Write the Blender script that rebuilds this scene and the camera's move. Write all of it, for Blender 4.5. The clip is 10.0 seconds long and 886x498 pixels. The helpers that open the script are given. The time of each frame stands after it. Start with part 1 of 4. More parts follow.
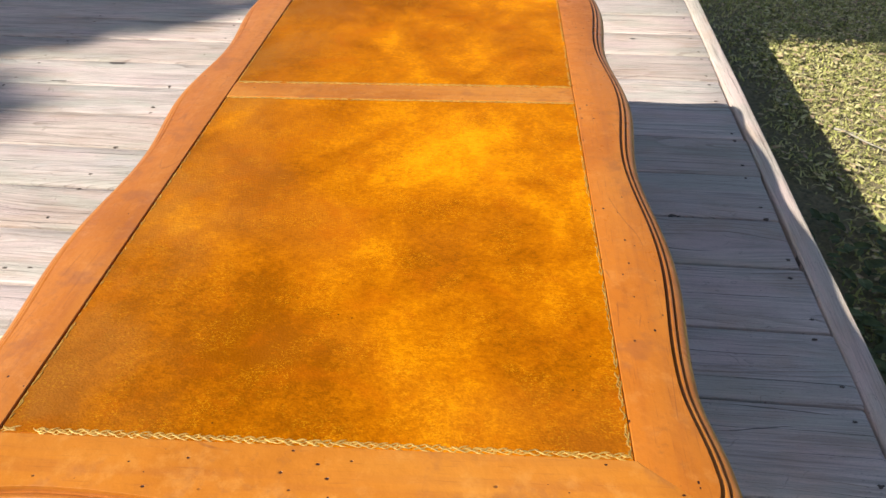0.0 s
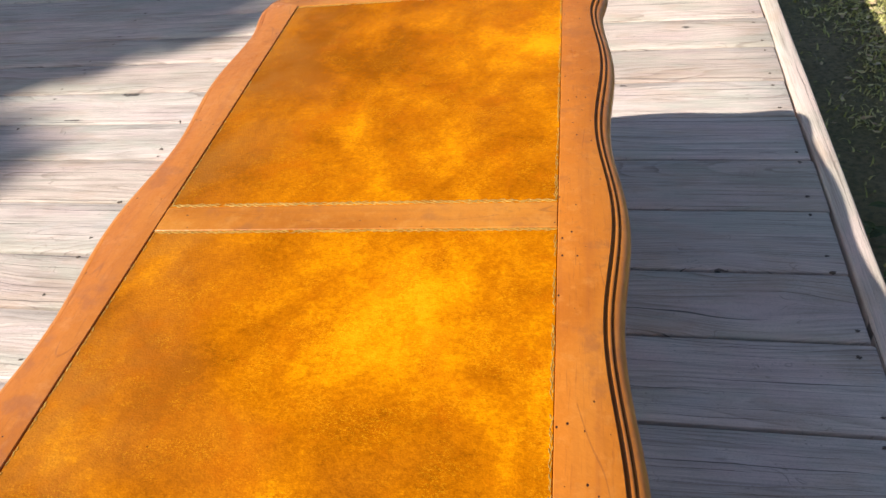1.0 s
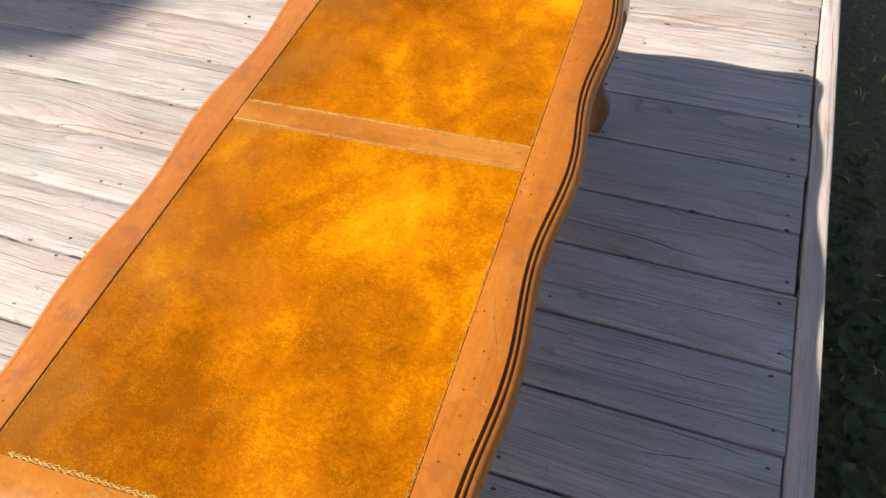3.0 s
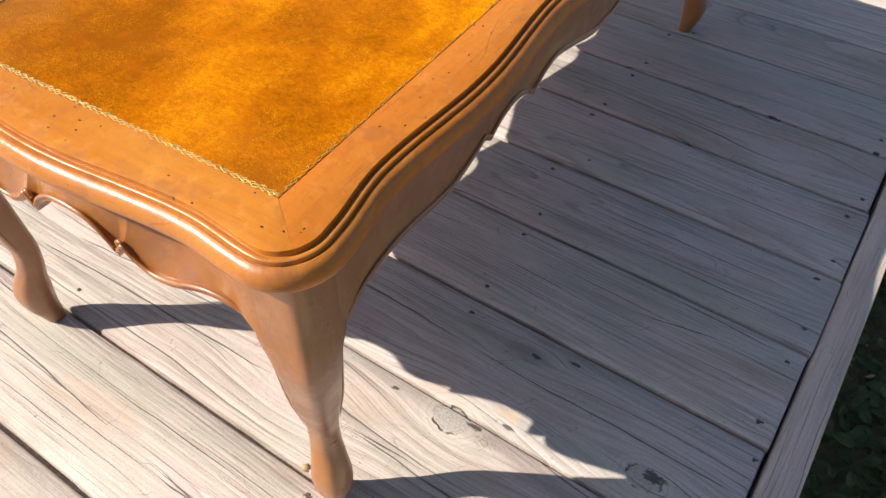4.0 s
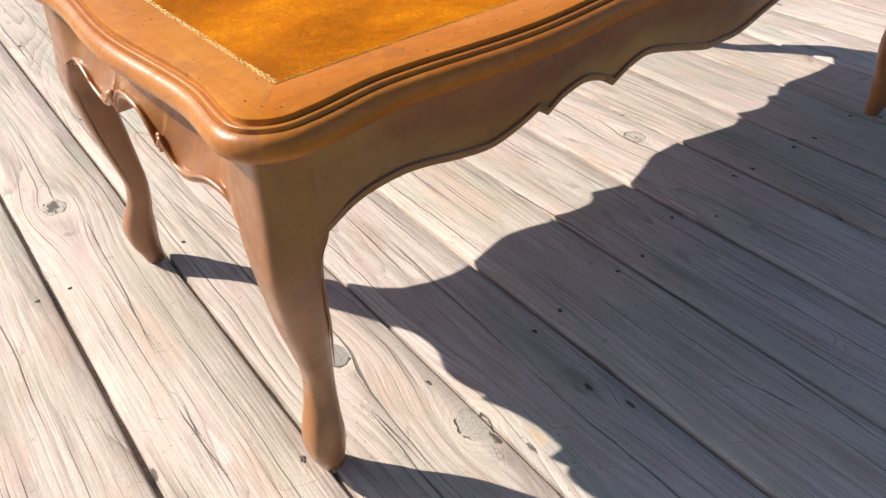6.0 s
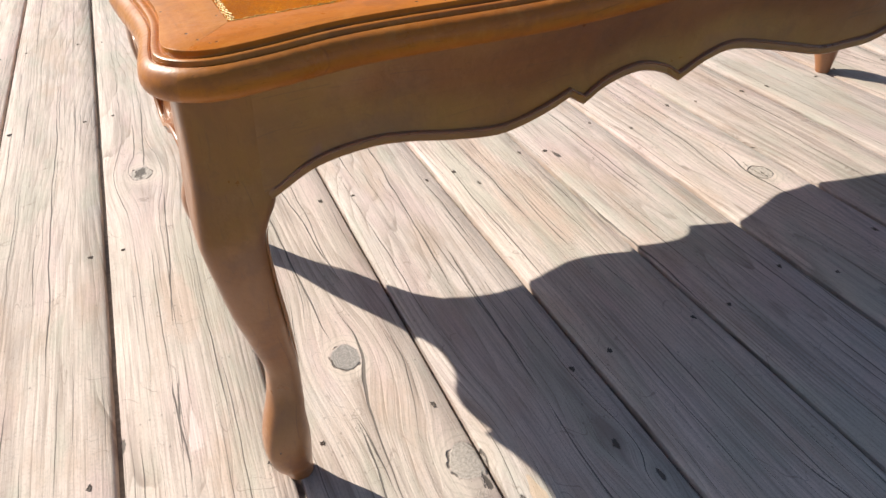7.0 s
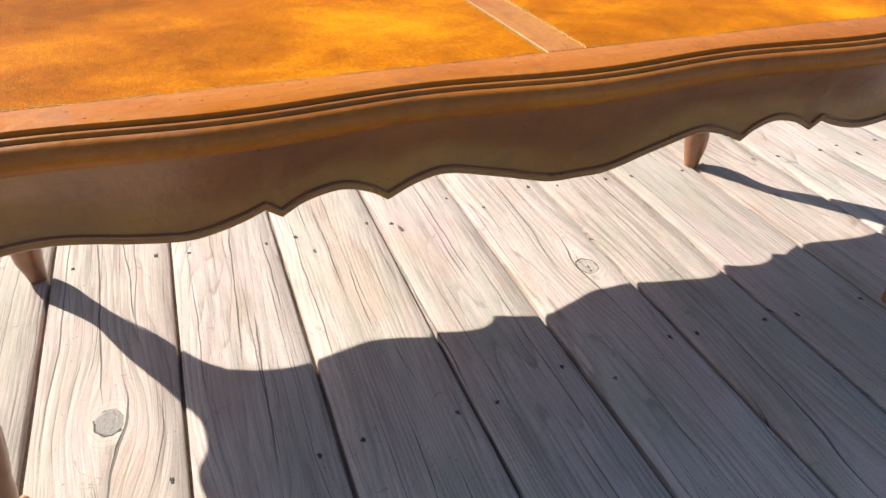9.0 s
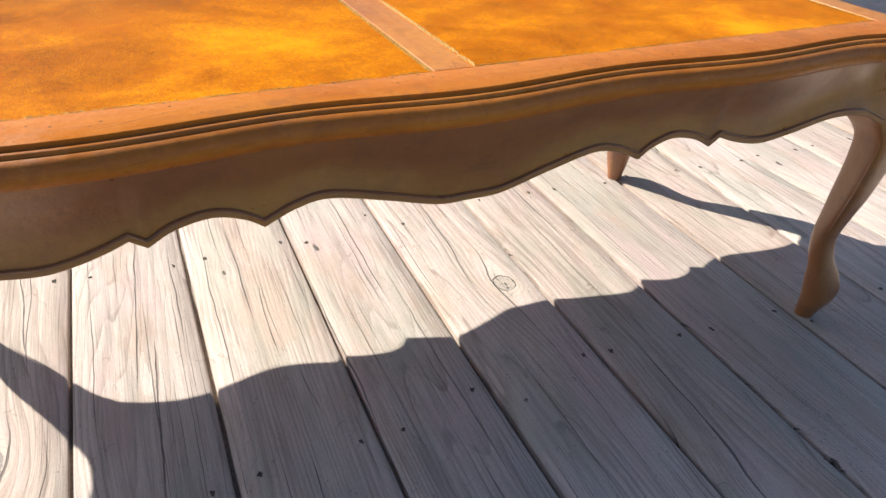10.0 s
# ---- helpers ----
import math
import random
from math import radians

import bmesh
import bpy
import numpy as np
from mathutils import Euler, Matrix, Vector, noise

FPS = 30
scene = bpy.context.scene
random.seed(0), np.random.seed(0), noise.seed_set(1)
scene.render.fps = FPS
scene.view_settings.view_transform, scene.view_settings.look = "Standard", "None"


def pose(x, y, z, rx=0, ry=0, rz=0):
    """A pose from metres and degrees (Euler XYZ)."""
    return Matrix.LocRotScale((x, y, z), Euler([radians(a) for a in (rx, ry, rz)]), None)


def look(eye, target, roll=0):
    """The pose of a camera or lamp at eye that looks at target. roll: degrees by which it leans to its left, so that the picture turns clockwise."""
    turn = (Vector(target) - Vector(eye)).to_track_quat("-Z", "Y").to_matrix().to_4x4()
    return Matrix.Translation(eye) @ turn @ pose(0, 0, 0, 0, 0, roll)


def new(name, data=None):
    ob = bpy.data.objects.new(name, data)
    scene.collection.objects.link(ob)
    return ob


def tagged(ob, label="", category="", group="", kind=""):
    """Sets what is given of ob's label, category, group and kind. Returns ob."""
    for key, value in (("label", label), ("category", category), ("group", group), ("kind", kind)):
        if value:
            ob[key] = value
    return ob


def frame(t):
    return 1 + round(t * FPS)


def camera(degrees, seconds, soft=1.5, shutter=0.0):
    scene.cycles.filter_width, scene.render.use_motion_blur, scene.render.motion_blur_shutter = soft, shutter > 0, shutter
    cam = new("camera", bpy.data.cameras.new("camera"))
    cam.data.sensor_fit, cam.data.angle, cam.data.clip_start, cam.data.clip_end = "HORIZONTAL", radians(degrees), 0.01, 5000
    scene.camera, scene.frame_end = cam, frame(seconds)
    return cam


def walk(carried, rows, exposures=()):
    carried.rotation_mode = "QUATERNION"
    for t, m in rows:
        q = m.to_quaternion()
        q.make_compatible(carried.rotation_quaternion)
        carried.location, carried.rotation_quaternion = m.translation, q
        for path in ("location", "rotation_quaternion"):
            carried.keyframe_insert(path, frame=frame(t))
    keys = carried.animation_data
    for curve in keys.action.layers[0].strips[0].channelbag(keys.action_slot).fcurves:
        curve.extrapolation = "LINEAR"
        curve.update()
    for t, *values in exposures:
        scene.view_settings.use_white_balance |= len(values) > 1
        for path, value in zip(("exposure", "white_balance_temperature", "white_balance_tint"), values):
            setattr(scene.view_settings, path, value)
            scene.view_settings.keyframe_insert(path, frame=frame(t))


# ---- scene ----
cam = camera(59.9, 10.0)
PATH = [
    (0, (0.102, -0.787, 0.739), (-0.017, 0.824, -0.44), -0.8),
    (0.3, (0.1236, -0.7056, 0.758), (-0.1422, 0.888, -0.4204), -1.9),
    (0.5, (0.155, -0.639, 0.789), (-0.16, 0.981, -0.341), -3.7),
    (0.7, (0.19, -0.597, 0.7694), (-0.1356, 1.02, -0.362), -5.0),
    (1, (0.204, -0.546, 0.804), (-0.133, 0.952, -0.478), -8.5),
    (1.3, (0.2104, -0.512, 0.9), (-0.2116, 0.9044, -0.4456), -10.0),
    (1.5, (0.225, -0.534, 0.953), (-0.192, 0.868, -0.41), -8.0),
    (1.7, (0.2526, -0.5794, 1.003), (-0.158, 0.8114, -0.374), -5.8),
    (2, (0.278, -0.688, 1.053), (-0.166, 0.634, -0.381), -5.1),
    (2.2, (0.284, -0.719, 1.043), (-0.166, 0.558, -0.43), -4.6),
    (3.3, (0.371, -0.65, 0.938), (-0.112, 0.562, -0.578), -3.5),
    (3.5, (0.411, -0.685, 0.852), (-0.136, 0.535, -0.635), -1.0),
    (3.8, (0.4514, -0.7344, 0.764), (-0.1648, 0.445, -0.7282), 1.8),
    (4, (0.485, -0.762, 0.739), (-0.223, 0.402, -0.724), 0.6),
    (4.3, (0.5102, -0.7846, 0.7262), (-0.2336, 0.384, -0.7148), 1.9),
    (4.5, (0.521, -0.775, 0.711), (-0.221, 0.396, -0.731), 2.8),
    (5, (0.513, -0.718, 0.673), (-0.283, 0.428, -0.761), 0.7),
    (5.2, (0.5132, -0.71, 0.67), (-0.3646, 0.425, -0.7238), -0.7),
    (5.5, (0.563, -0.716, 0.636), (-0.483, 0.375, -0.673), -1.5),
    (5.7, (0.609, -0.724, 0.619), (-0.554, 0.314, -0.635), -1.7),
    (6.8, (0.675, -0.589, 0.558), (-0.765, 0.187, -0.592), -5.1),
    (7, (0.672, -0.559, 0.521), (-0.857, 0.065, -0.607), -3.7),
    (7.5, (0.655, -0.498, 0.502), (-0.83, 0.031, -0.73), -1.3),
    (8, (0.686, -0.456, 0.514), (-0.816, 0.042, -0.71), 0.9),
    (8.3, (0.7184, -0.409, 0.5516), (-0.8196, 0.1334, -0.6076), 1.1),
    (8.5, (0.736, -0.384, 0.566), (-0.823, 0.182, -0.55), 1.0),
    (9, (0.749, -0.339, 0.583), (-0.814, 0.302, -0.488), 1.5),
    (9.5, (0.747, -0.286, 0.588), (-0.794, 0.426, -0.47), 2.0),
    (10, (0.744, -0.274, 0.585), (-0.784, 0.472, -0.468), 2.5),
]
EXPOSURE = [(0.0, 0.56), (0.5, 0.54), (1.0, 0.62), (2.0, 0.57), (4.0, 0.63), (5.5, 0.60), (7.0, 0.46), (8.0, 0.50), (8.5, 0.60), (10.0, 0.69)]
walk(cam, [(t, look(eye, target, roll)) for t, eye, target, roll in PATH], EXPOSURE)

# ---- light ----
SUN_RUN = Vector((1.045, 0.66, -1.0))            # the way the sunlight travels
sun_from = -SUN_RUN.normalized()
world = bpy.data.worlds.new("sky")
world.use_nodes = True
scene.world = world
sky = world.node_tree.nodes.new("ShaderNodeTexSky")
sky.sky_type, sky.sun_disc = "NISHITA", False
sky.ozone_density, sky.dust_density = 2.4, 1.5
sky.sun_elevation = math.asin(sun_from.z)
sky.sun_rotation = math.atan2(sun_from.x, sun_from.y)
world.node_tree.links.new(sky.outputs[0], world.node_tree.nodes["Background"].inputs[0])
world.node_tree.nodes["Background"].inputs[1].default_value = 0.073
sun = new("sun", bpy.data.lights.new("sun", "SUN"))
sun.data.energy, sun.data.angle, sun.data.color = 4.9, radians(0.53), (1.0, 0.955, 0.865)
sun.matrix_world = look((0, 0, 8), Vector((0, 0, 8)) + SUN_RUN)

DECK_TURN = -2.4                                 # degrees by which the deck lies askew to the table
GROUND = -0.65


# ---- materials ----
class Graph:
    """A node material with short calls for its nodes."""

    def __init__(self, name):
        self.m = bpy.data.materials.new(name)
        self.m.use_nodes = True
        self.t = self.m.node_tree
        self.bsdf = self.t.nodes["Principled BSDF"]

    def link(self, a, socket):
        if isinstance(a, (int, float, tuple)):
            socket.default_value = a
        else:
            self.t.links.new(a, socket)

    def set(self, name, a):
        self.link(a, self.bsdf.inputs[name])

    def node(self, kind):
        return self.t.nodes.new(kind)

    def math(self, op, a, b=0.0, c=0.0, clamp=False):
        n = self.node("ShaderNodeMath")
        n.operation, n.use_clamp = op, clamp
        self.link(a, n.inputs[0]), self.link(b, n.inputs[1]), self.link(c, n.inputs[2])
        return n.outputs[0]

    def xyz(self, v):
        n = self.node("ShaderNodeSeparateXYZ")
        self.link(v, n.inputs[0])
        return n.outputs

    def vec(self, x, y, z):
        n = self.node("ShaderNodeCombineXYZ")
        self.link(x, n.inputs[0]), self.link(y, n.inputs[1]), self.link(z, n.inputs[2])
        return n.outputs[0]

    def place(self):
        return self.node("ShaderNodeNewGeometry").outputs["Position"]

    def local(self):
        return self.node("ShaderNodeTexCoord").outputs["Object"]

    def stain(self):
        info = self.node("ShaderNodeObjectInfo")
        return info.outputs["Color"], info.outputs["Alpha"]

    def rand(self):
        return self.node("ShaderNodeObjectInfo").outputs["Random"]

    def island(self):
        return self.node("ShaderNodeNewGeometry").outputs["Random Per Island"]

    def move(self, v, scale=(1, 1, 1), rot=(0, 0, 0), loc=(0, 0, 0)):
        n = self.node("ShaderNodeMapping")
        self.link(v, n.inputs[0])
        n.inputs["Scale"].default_value, n.inputs["Rotation"].default_value, n.inputs["Location"].default_value = scale, rot, loc
        return n.outputs[0]

    def noise(self, v, scale=1.0, detail=2.0, rough=0.5, warp=0.0):
        n = self.node("ShaderNodeTexNoise")
        self.link(v, n.inputs["Vector"])
        n.inputs["Scale"].default_value, n.inputs["Detail"].default_value = scale, detail
        n.inputs["Roughness"].default_value, n.inputs["Distortion"].default_value = rough, warp
        return n.outputs["Fac"]

    def cells(self, v, scale=1.0, feature="F1", flat=False):
        n = self.node("ShaderNodeTexVoronoi")
        n.feature, n.voronoi_dimensions = feature, "2D" if flat else "3D"
        self.link(v, n.inputs["Vector"])
        n.inputs["Scale"].default_value = scale
        return n.outputs["Distance"]

    def band(self, a, lo, hi, out_lo=0.0, out_hi=1.0):
        n = self.node("ShaderNodeMapRange")
        n.interpolation_type = "SMOOTHSTEP"
        self.link(a, n.inputs["Value"])
        for key, value in (("From Min", lo), ("From Max", hi), ("To Min", out_lo), ("To Max", out_hi)):
            self.link(value, n.inputs[key])
        return n.outputs[0]

    def ramp(self, a, *stops):
        n = self.node("ShaderNodeValToRGB")
        self.link(a, n.inputs[0])
        e = n.color_ramp.elements
        while len(e) < len(stops):
            e.new(0.5)
        for i, (p, col) in enumerate(stops):
            e[i].position, e[i].color = p, (*col, 1)
        return n.outputs[0]

    def mix(self, fac, a, b, mode="MIX"):
        n = self.node("ShaderNodeMix")
        n.data_type, n.blend_type = "RGBA", mode
        self.link(fac, n.inputs["Factor"])
        for key, value in ((6, a), (7, b)):
            self.link((*value, 1) if isinstance(value, tuple) else value, n.inputs[key])
        return n.outputs[2]

    def bump(self, height, strength=0.3, distance=0.002, under=None):
        n = self.node("ShaderNodeBump")
        self.link(height, n.inputs["Height"])
        n.inputs["Strength"].default_value, n.inputs["Distance"].default_value = strength, distance
        if under is not None:
            self.link(under, n.inputs["Normal"])
        self.link(n.outputs[0], self.bsdf.inputs["Normal"])
        return n.outputs[0]


# knots in the deck: along the boards, across them, radius, 1 where the knot is whole and dark, 2 where it is bleached
KNOTS = ((0.1125, -0.4325, 0.0123, 1), (0.284, -0.372, 0.0138, 2), (0.486, -0.318, 0.012, 2), (0.316, -0.251, 0.006, 0),
         (-0.003, 0.182, 0.0115, 2), (0.405, 0.357, 0.008, 0), (-0.402, -0.596, 0.013, 2), (0.363, -0.232, 0.004, 0),
         (0.411, 1.187, 0.010, 0), (0.269, 0.923, 0.007, 0), (-0.868, 0.933, 0.012, 0), (-0.548, 0.046, 0.007, 0),
         (-0.185, 0.829, 0.011, 0), (-0.150, -0.168, 0.0035, 0), (-0.734, 0.192, 0.006, 0), (0.440, 0.285, 0.020, 0), (-0.450, 0.640, 0.022, 0), (-0.95, 0.25, 0.020, 0))
# torn-out spots: along, across, half length, half width
CLEFTS = ((0.310, -0.366, 0.010, 0.0042), (0.341, -0.346, 0.010, 0.0025), (0.493, -0.311, 0.013, 0.0085), (-0.171, -0.035, 0.013, 0.0035), (0.320, -0.249, 0.007, 0.0035),
          (-0.188, 0.833, 0.010, 0.004), (-0.404, -0.598, 0.018, 0.010), (0.405, 0.357, 0.014, 0.006), (-0.540, 0.0455, 0.014, 0.009), (0.411, 1.187, 0.012, 0.007), (0.269, 0.923, 0.010, 0.004), (-0.866, 0.927, 0.026, 0.010), (-0.955, 0.812, 0.030, 0.004), (-0.150, -0.168, 0.006, 0.003), (0.363, -0.232, 0.007, 0.003), (0.000, 0.183, 0.004, 0.0016), (0.008, 0.182, 0.003, 0.0015),
          (0.139, -0.649, 0.009, 0.0035), (-0.703, -0.058, 0.006, 0.003), (-0.554, -0.058, 0.007, 0.003), (-0.734, 0.192, 0.005, 0.0025))
# crazed spots and smooth pale or tan slivers: along, across, half length, half width
CRAZED = ((-0.112, 0.230, 0.026, 0.016), (0.330, -0.378, 0.016, 0.010), (0.149, -0.428, 0.010, 0.010), (-0.862, 0.921, 0.018, 0.012), (0.020, 0.182, 0.016, 0.010))
SLIVERS = ((0.035, -0.280, 0.030, 0.0062, (0.80, 0.68, 0.62)), (0.145, -0.586, 0.030, 0.0065, (0.80, 0.66, 0.61)), (0.331, -0.333, 0.015, 0.0065, (0.66, 0.44, 0.26)))
# long drying cracks: from and to along the board, across at either end
SPLITS = ((-0.040, 0.240, -0.267, -0.279), (0.235, 0.590, -0.279, -0.282), (0.377, 0.510, -0.121, -0.102), (-0.345, -0.010, -0.571, -0.588), (-0.700, -0.400, -0.580, -0.592),
          (0.060, 0.190, -0.591, -0.600), (0.185, 0.300, -0.446, -0.439), (-0.320, 0.090, -0.456, -0.440), (-0.280, -0.040, -0.423, -0.405),
          (-0.350, 0.060, -0.272, -0.292), (-0.110, 0.060, -0.129, -0.137), (0.060, 0.170, -0.120, -0.111), (0.400, 0.565, -0.074, -0.083),
          (0.200, 0.350, -0.140, -0.142), (-1.045, -0.890, 0.807, 0.804), (0.190, 0.400, -0.447, -0.447), (0.060, 0.225, -0.598, -0.594))


def weathered_wood(name, knots=(), clefts=(), splits=(), crazed=(), slivers=(), turn=0.0, light=(0.725, 0.622, 0.527), dark=(0.36, 0.275, 0.205)):
    """Bleached softwood: growth lines that bend round the knots, hairline cracks, silvery, tan and greenish patches."""
    g = Graph(name)
    p = g.move(g.place(), rot=(0, 0, radians(-turn)))
    u, v, w = g.xyz(p)
    r = g.math("MULTIPLY", g.rand(), 41.0)
    stain, closeness = g.stain()

    def grain(along, across, offset, detail, rough, warp=0.0):
        return g.noise(g.vec(g.math("MULTIPLY", u, along), g.math("MULTIPLY", vs, across), g.math("ADD", r, offset)), 1.0, detail, rough, warp)

    def blotch(along, across, offset, detail, rough):
        return g.noise(g.vec(g.math("MULTIPLY", u, along), g.math("MULTIPLY", v, across), g.math("ADD", r, offset)), 1.0, detail, rough)

    knot_mask, bleached, vs = None, 0.0, v
    for ku, kv, kr, whole in knots:
        kr *= 1.2
        du, dv = g.math("SUBTRACT", u, ku), g.math("SUBTRACT", v, kv)
        du2 = g.math("POWER", g.math("MULTIPLY", du, 0.45), 2.0)
        q = g.math("ADD", du2, g.math("MULTIPLY", dv, dv))
        b = g.math("EXPONENT", g.math("MULTIPLY", q, -1 / (2.9 * kr) ** 2))
        vs = g.math("SUBTRACT", vs, g.math("MULTIPLY", g.math("MULTIPLY", dv, b), 0.9))
        if not whole:
            continue
        d = g.math("SQRT", g.math("ADD", g.math("MULTIPLY", g.math("POWER", du, 2.0), 0.56), g.math("POWER", dv, 2.0)))
        one = g.math("DIVIDE", d, kr)
        knot_mask = one if knot_mask is None else g.math("MINIMUM", knot_mask, one)
        if whole == 2:
            bleached = g.math("MAXIMUM", bleached, g.band(one, 1.4, 1.6, 1.0, 0.0))
    wander = g.math("SUBTRACT", blotch(9.0, 12.0, 31.0, 2.0, 0.5), 0.5)
    field = grain(0.7, 6.4, 0.0, 1.0, 0.35)
    fine_field = grain(4.0, 60.0, 3.0, 2.0, 0.5)
    rings = g.math("FRACT", g.math("ADD", g.math("ADD", g.math("MULTIPLY", g.math("MULTIPLY", vs, closeness), g.math("ADD", 62.0, g.math("MULTIPLY", g.math("FRACT", g.math("MULTIPLY", g.rand(), 3.7)), 70.0))), g.math("MULTIPLY", field, 34.0)), g.math("ADD", g.math("MULTIPLY", fine_field, 0.7), g.math("MULTIPLY", wander, 0.8))))
    fibre = grain(10.0, 620.0, 0.0, 4.0, 0.7)
    thread = grain(3.0, 150.0, 9.0, 4.0, 0.65)
    fleck = g.noise(p, 420.0, 3.0, 0.7)
    broken = g.band(grain(5.0, 26.0, 5.0, 4.0, 0.65), 0.36, 0.60)
    late = g.math("MULTIPLY", g.math("MULTIPLY", g.band(rings, 0.25, 0.93), g.band(rings, 0.955, 0.995, 1.0, 0.0)), broken)
    sharp = g.math("MULTIPLY", g.math("MULTIPLY", g.band(rings, 0.80, 0.93), g.band(rings, 0.955, 0.995, 1.0, 0.0)), g.band(grain(6.0, 35.0, 15.0, 3.0, 0.6), 0.44, 0.60))
    pale = g.math("MULTIPLY", g.band(rings, 0.0, 0.16, 1.0, 0.0), broken)
    blot = blotch(3.0, 9.0, 0.0, 5.0, 0.65)
    patch = blotch(5.0, 12.0, 17.0, 5.0, 0.65)
    green = blotch(4.0, 14.0, 57.0, 4.0, 0.6)

    def hairline(rows, width, along, lo):
        """Thin cracks along the grain, one to a row at most, broken off here and there."""
        across = g.math("MULTIPLY", g.math("ADD", vs, g.math("MULTIPLY", wander, 0.010)), rows)
        row = g.math("FLOOR", across)
        pick = g.node("ShaderNodeTexWhiteNoise")
        g.link(g.vec(row, g.math("ADD", r, rows), 0.0), pick.inputs["Vector"])
        away = g.math("DIVIDE", g.math("ABSOLUTE", g.math("SUBTRACT", g.math("FRACT", across), g.math("ADD", 0.2, g.math("MULTIPLY", pick.outputs["Value"], 0.6)))), rows)
        run = g.band(g.noise(g.vec(g.math("MULTIPLY", u, along), g.math("MULTIPLY", row, 7.7), g.math("ADD", r, 3.3)), 1.0, 1.0), lo, lo + 0.16)
        return g.math("SUBTRACT", 1.0, g.math("DIVIDE", away, g.math("ADD", g.math("MULTIPLY", run, width), 0.00001)), clamp=True)

    crack = g.math("MAXIMUM", g.math("MAXIMUM", hairline(24.0, 0.0010, 2.6, 0.495), hairline(43.0, 0.0006, 3.4, 0.515)), hairline(90.0, 0.00036, 5.0, 0.54))
    for u0, u1, v0, v1 in splits:
        k = (v1 - v0) / (u1 - u0)
        away = g.math("ADD", g.math("SUBTRACT", g.math("SUBTRACT", v, v0 - k * u0), g.math("MULTIPLY", u, k)), g.math("MULTIPLY", wander, 0.012))
        ends = g.math("MULTIPLY", g.band(u, u0, u0 + 0.05), g.band(u, u1 - 0.06, u1, 1.0, 0.0))
        width = g.math("MULTIPLY", ends, g.math("MULTIPLY", blotch(30.0, 5.0, 80.0, 2.0, 0.6), 0.0019))
        crack = g.math("MAXIMUM", crack, g.math("SUBTRACT", 1.0, g.math("DIVIDE", g.math("ABSOLUTE", away), g.math("ADD", width, 0.00001)), clamp=True))
    crack = g.band(crack, 0.0, 0.55)
    col = g.mix(g.math("MULTIPLY", late, g.band(blot, 0.35, 0.65, 0.26, 0.64)), light, dark)
    col = g.mix(g.math("MULTIPLY", pale, 0.50), col, (0.77, 0.675, 0.575))
    col = g.mix(g.band(thread, 0.46, 0.66, 0.0, 0.40), col, (0.40, 0.335, 0.275))
    col = g.mix(g.band(blot, 0.45, 0.72, 0.0, 0.45), col, (0.43, 0.400, 0.325))
    col = g.mix(g.band(patch, 0.50, 0.64, 0.0, 0.50), col, (0.55, 0.400, 0.285))
    col = g.mix(g.band(green, 0.50, 0.63, 0.0, 0.60), col, (0.51, 0.505, 0.40))
    col = g.mix(g.band(green, 0.34, 0.48, 0.58, 0.0), col, (0.70, 0.545, 0.49))
    col = g.mix(g.band(patch, 0.28, 0.42, 0.35, 0.0), col, (0.64, 0.605, 0.565))
    col = g.mix(g.band(fibre, 0.47, 0.64, 0.0, 0.36), col, (0.29, 0.24, 0.20))
    col = g.mix(g.band(fleck, 0.48, 0.68, 0.0, 0.30), col, (0.30, 0.255, 0.215))
    col = g.mix(g.math("MULTIPLY", sharp, 0.42), col, (0.22, 0.165, 0.125))
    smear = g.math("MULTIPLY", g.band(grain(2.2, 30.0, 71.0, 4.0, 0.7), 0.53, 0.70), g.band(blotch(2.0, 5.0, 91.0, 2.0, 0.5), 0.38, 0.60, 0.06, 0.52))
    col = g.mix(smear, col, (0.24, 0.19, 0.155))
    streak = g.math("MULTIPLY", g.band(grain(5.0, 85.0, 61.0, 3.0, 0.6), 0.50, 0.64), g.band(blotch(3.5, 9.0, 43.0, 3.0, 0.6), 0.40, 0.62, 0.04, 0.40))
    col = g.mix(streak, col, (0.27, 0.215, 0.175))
    nicks = g.math("ABSOLUTE", g.math("SUBTRACT", g.noise(g.move(p, scale=(14, 22, 14), rot=(0, 0, 0.7)), 1.0, 1.5, 0.5, 1.2), 0.5))
    nicks = g.math("MULTIPLY", g.band(nicks, 0.002, 0.008, 1.0, 0.0), g.band(g.noise(p, 19.0, 2.0), 0.54, 0.62))
    col = g.mix(g.math("MULTIPLY", nicks, 0.48), col, (0.25, 0.195, 0.155))
    tint = g.math("ADD", 0.82, g.math("MULTIPLY", g.rand(), 0.26))
    warm = g.math("ADD", 0.955, g.math("MULTIPLY", g.math("FRACT", g.math("MULTIPLY", g.rand(), 7.3)), 0.075))
    col = g.mix(1.0, col, g.vec(g.math("MULTIPLY", tint, warm), g.math("MULTIPLY", tint, 0.965), g.math("DIVIDE", tint, warm)), "MULTIPLY")
    col = g.mix(1.0, col, stain, "MULTIPLY")
    specks = g.math("MULTIPLY", g.band(g.cells(g.move(p, scale=(1, 1.6, 1)), 95.0), 0.10, 0.2, 1.0, 0.0), g.band(g.noise(p, 14.0, 2.0), 0.56, 0.62))
    col = g.mix(g.math("MULTIPLY", specks, 0.5), col, (0.17, 0.145, 0.125))
    height = g.math("SUBTRACT", g.math("ADD", g.math("MULTIPLY", fibre, 0.5), g.math("MULTIPLY", thread, 0.55)), g.math("MULTIPLY", late, 0.3))
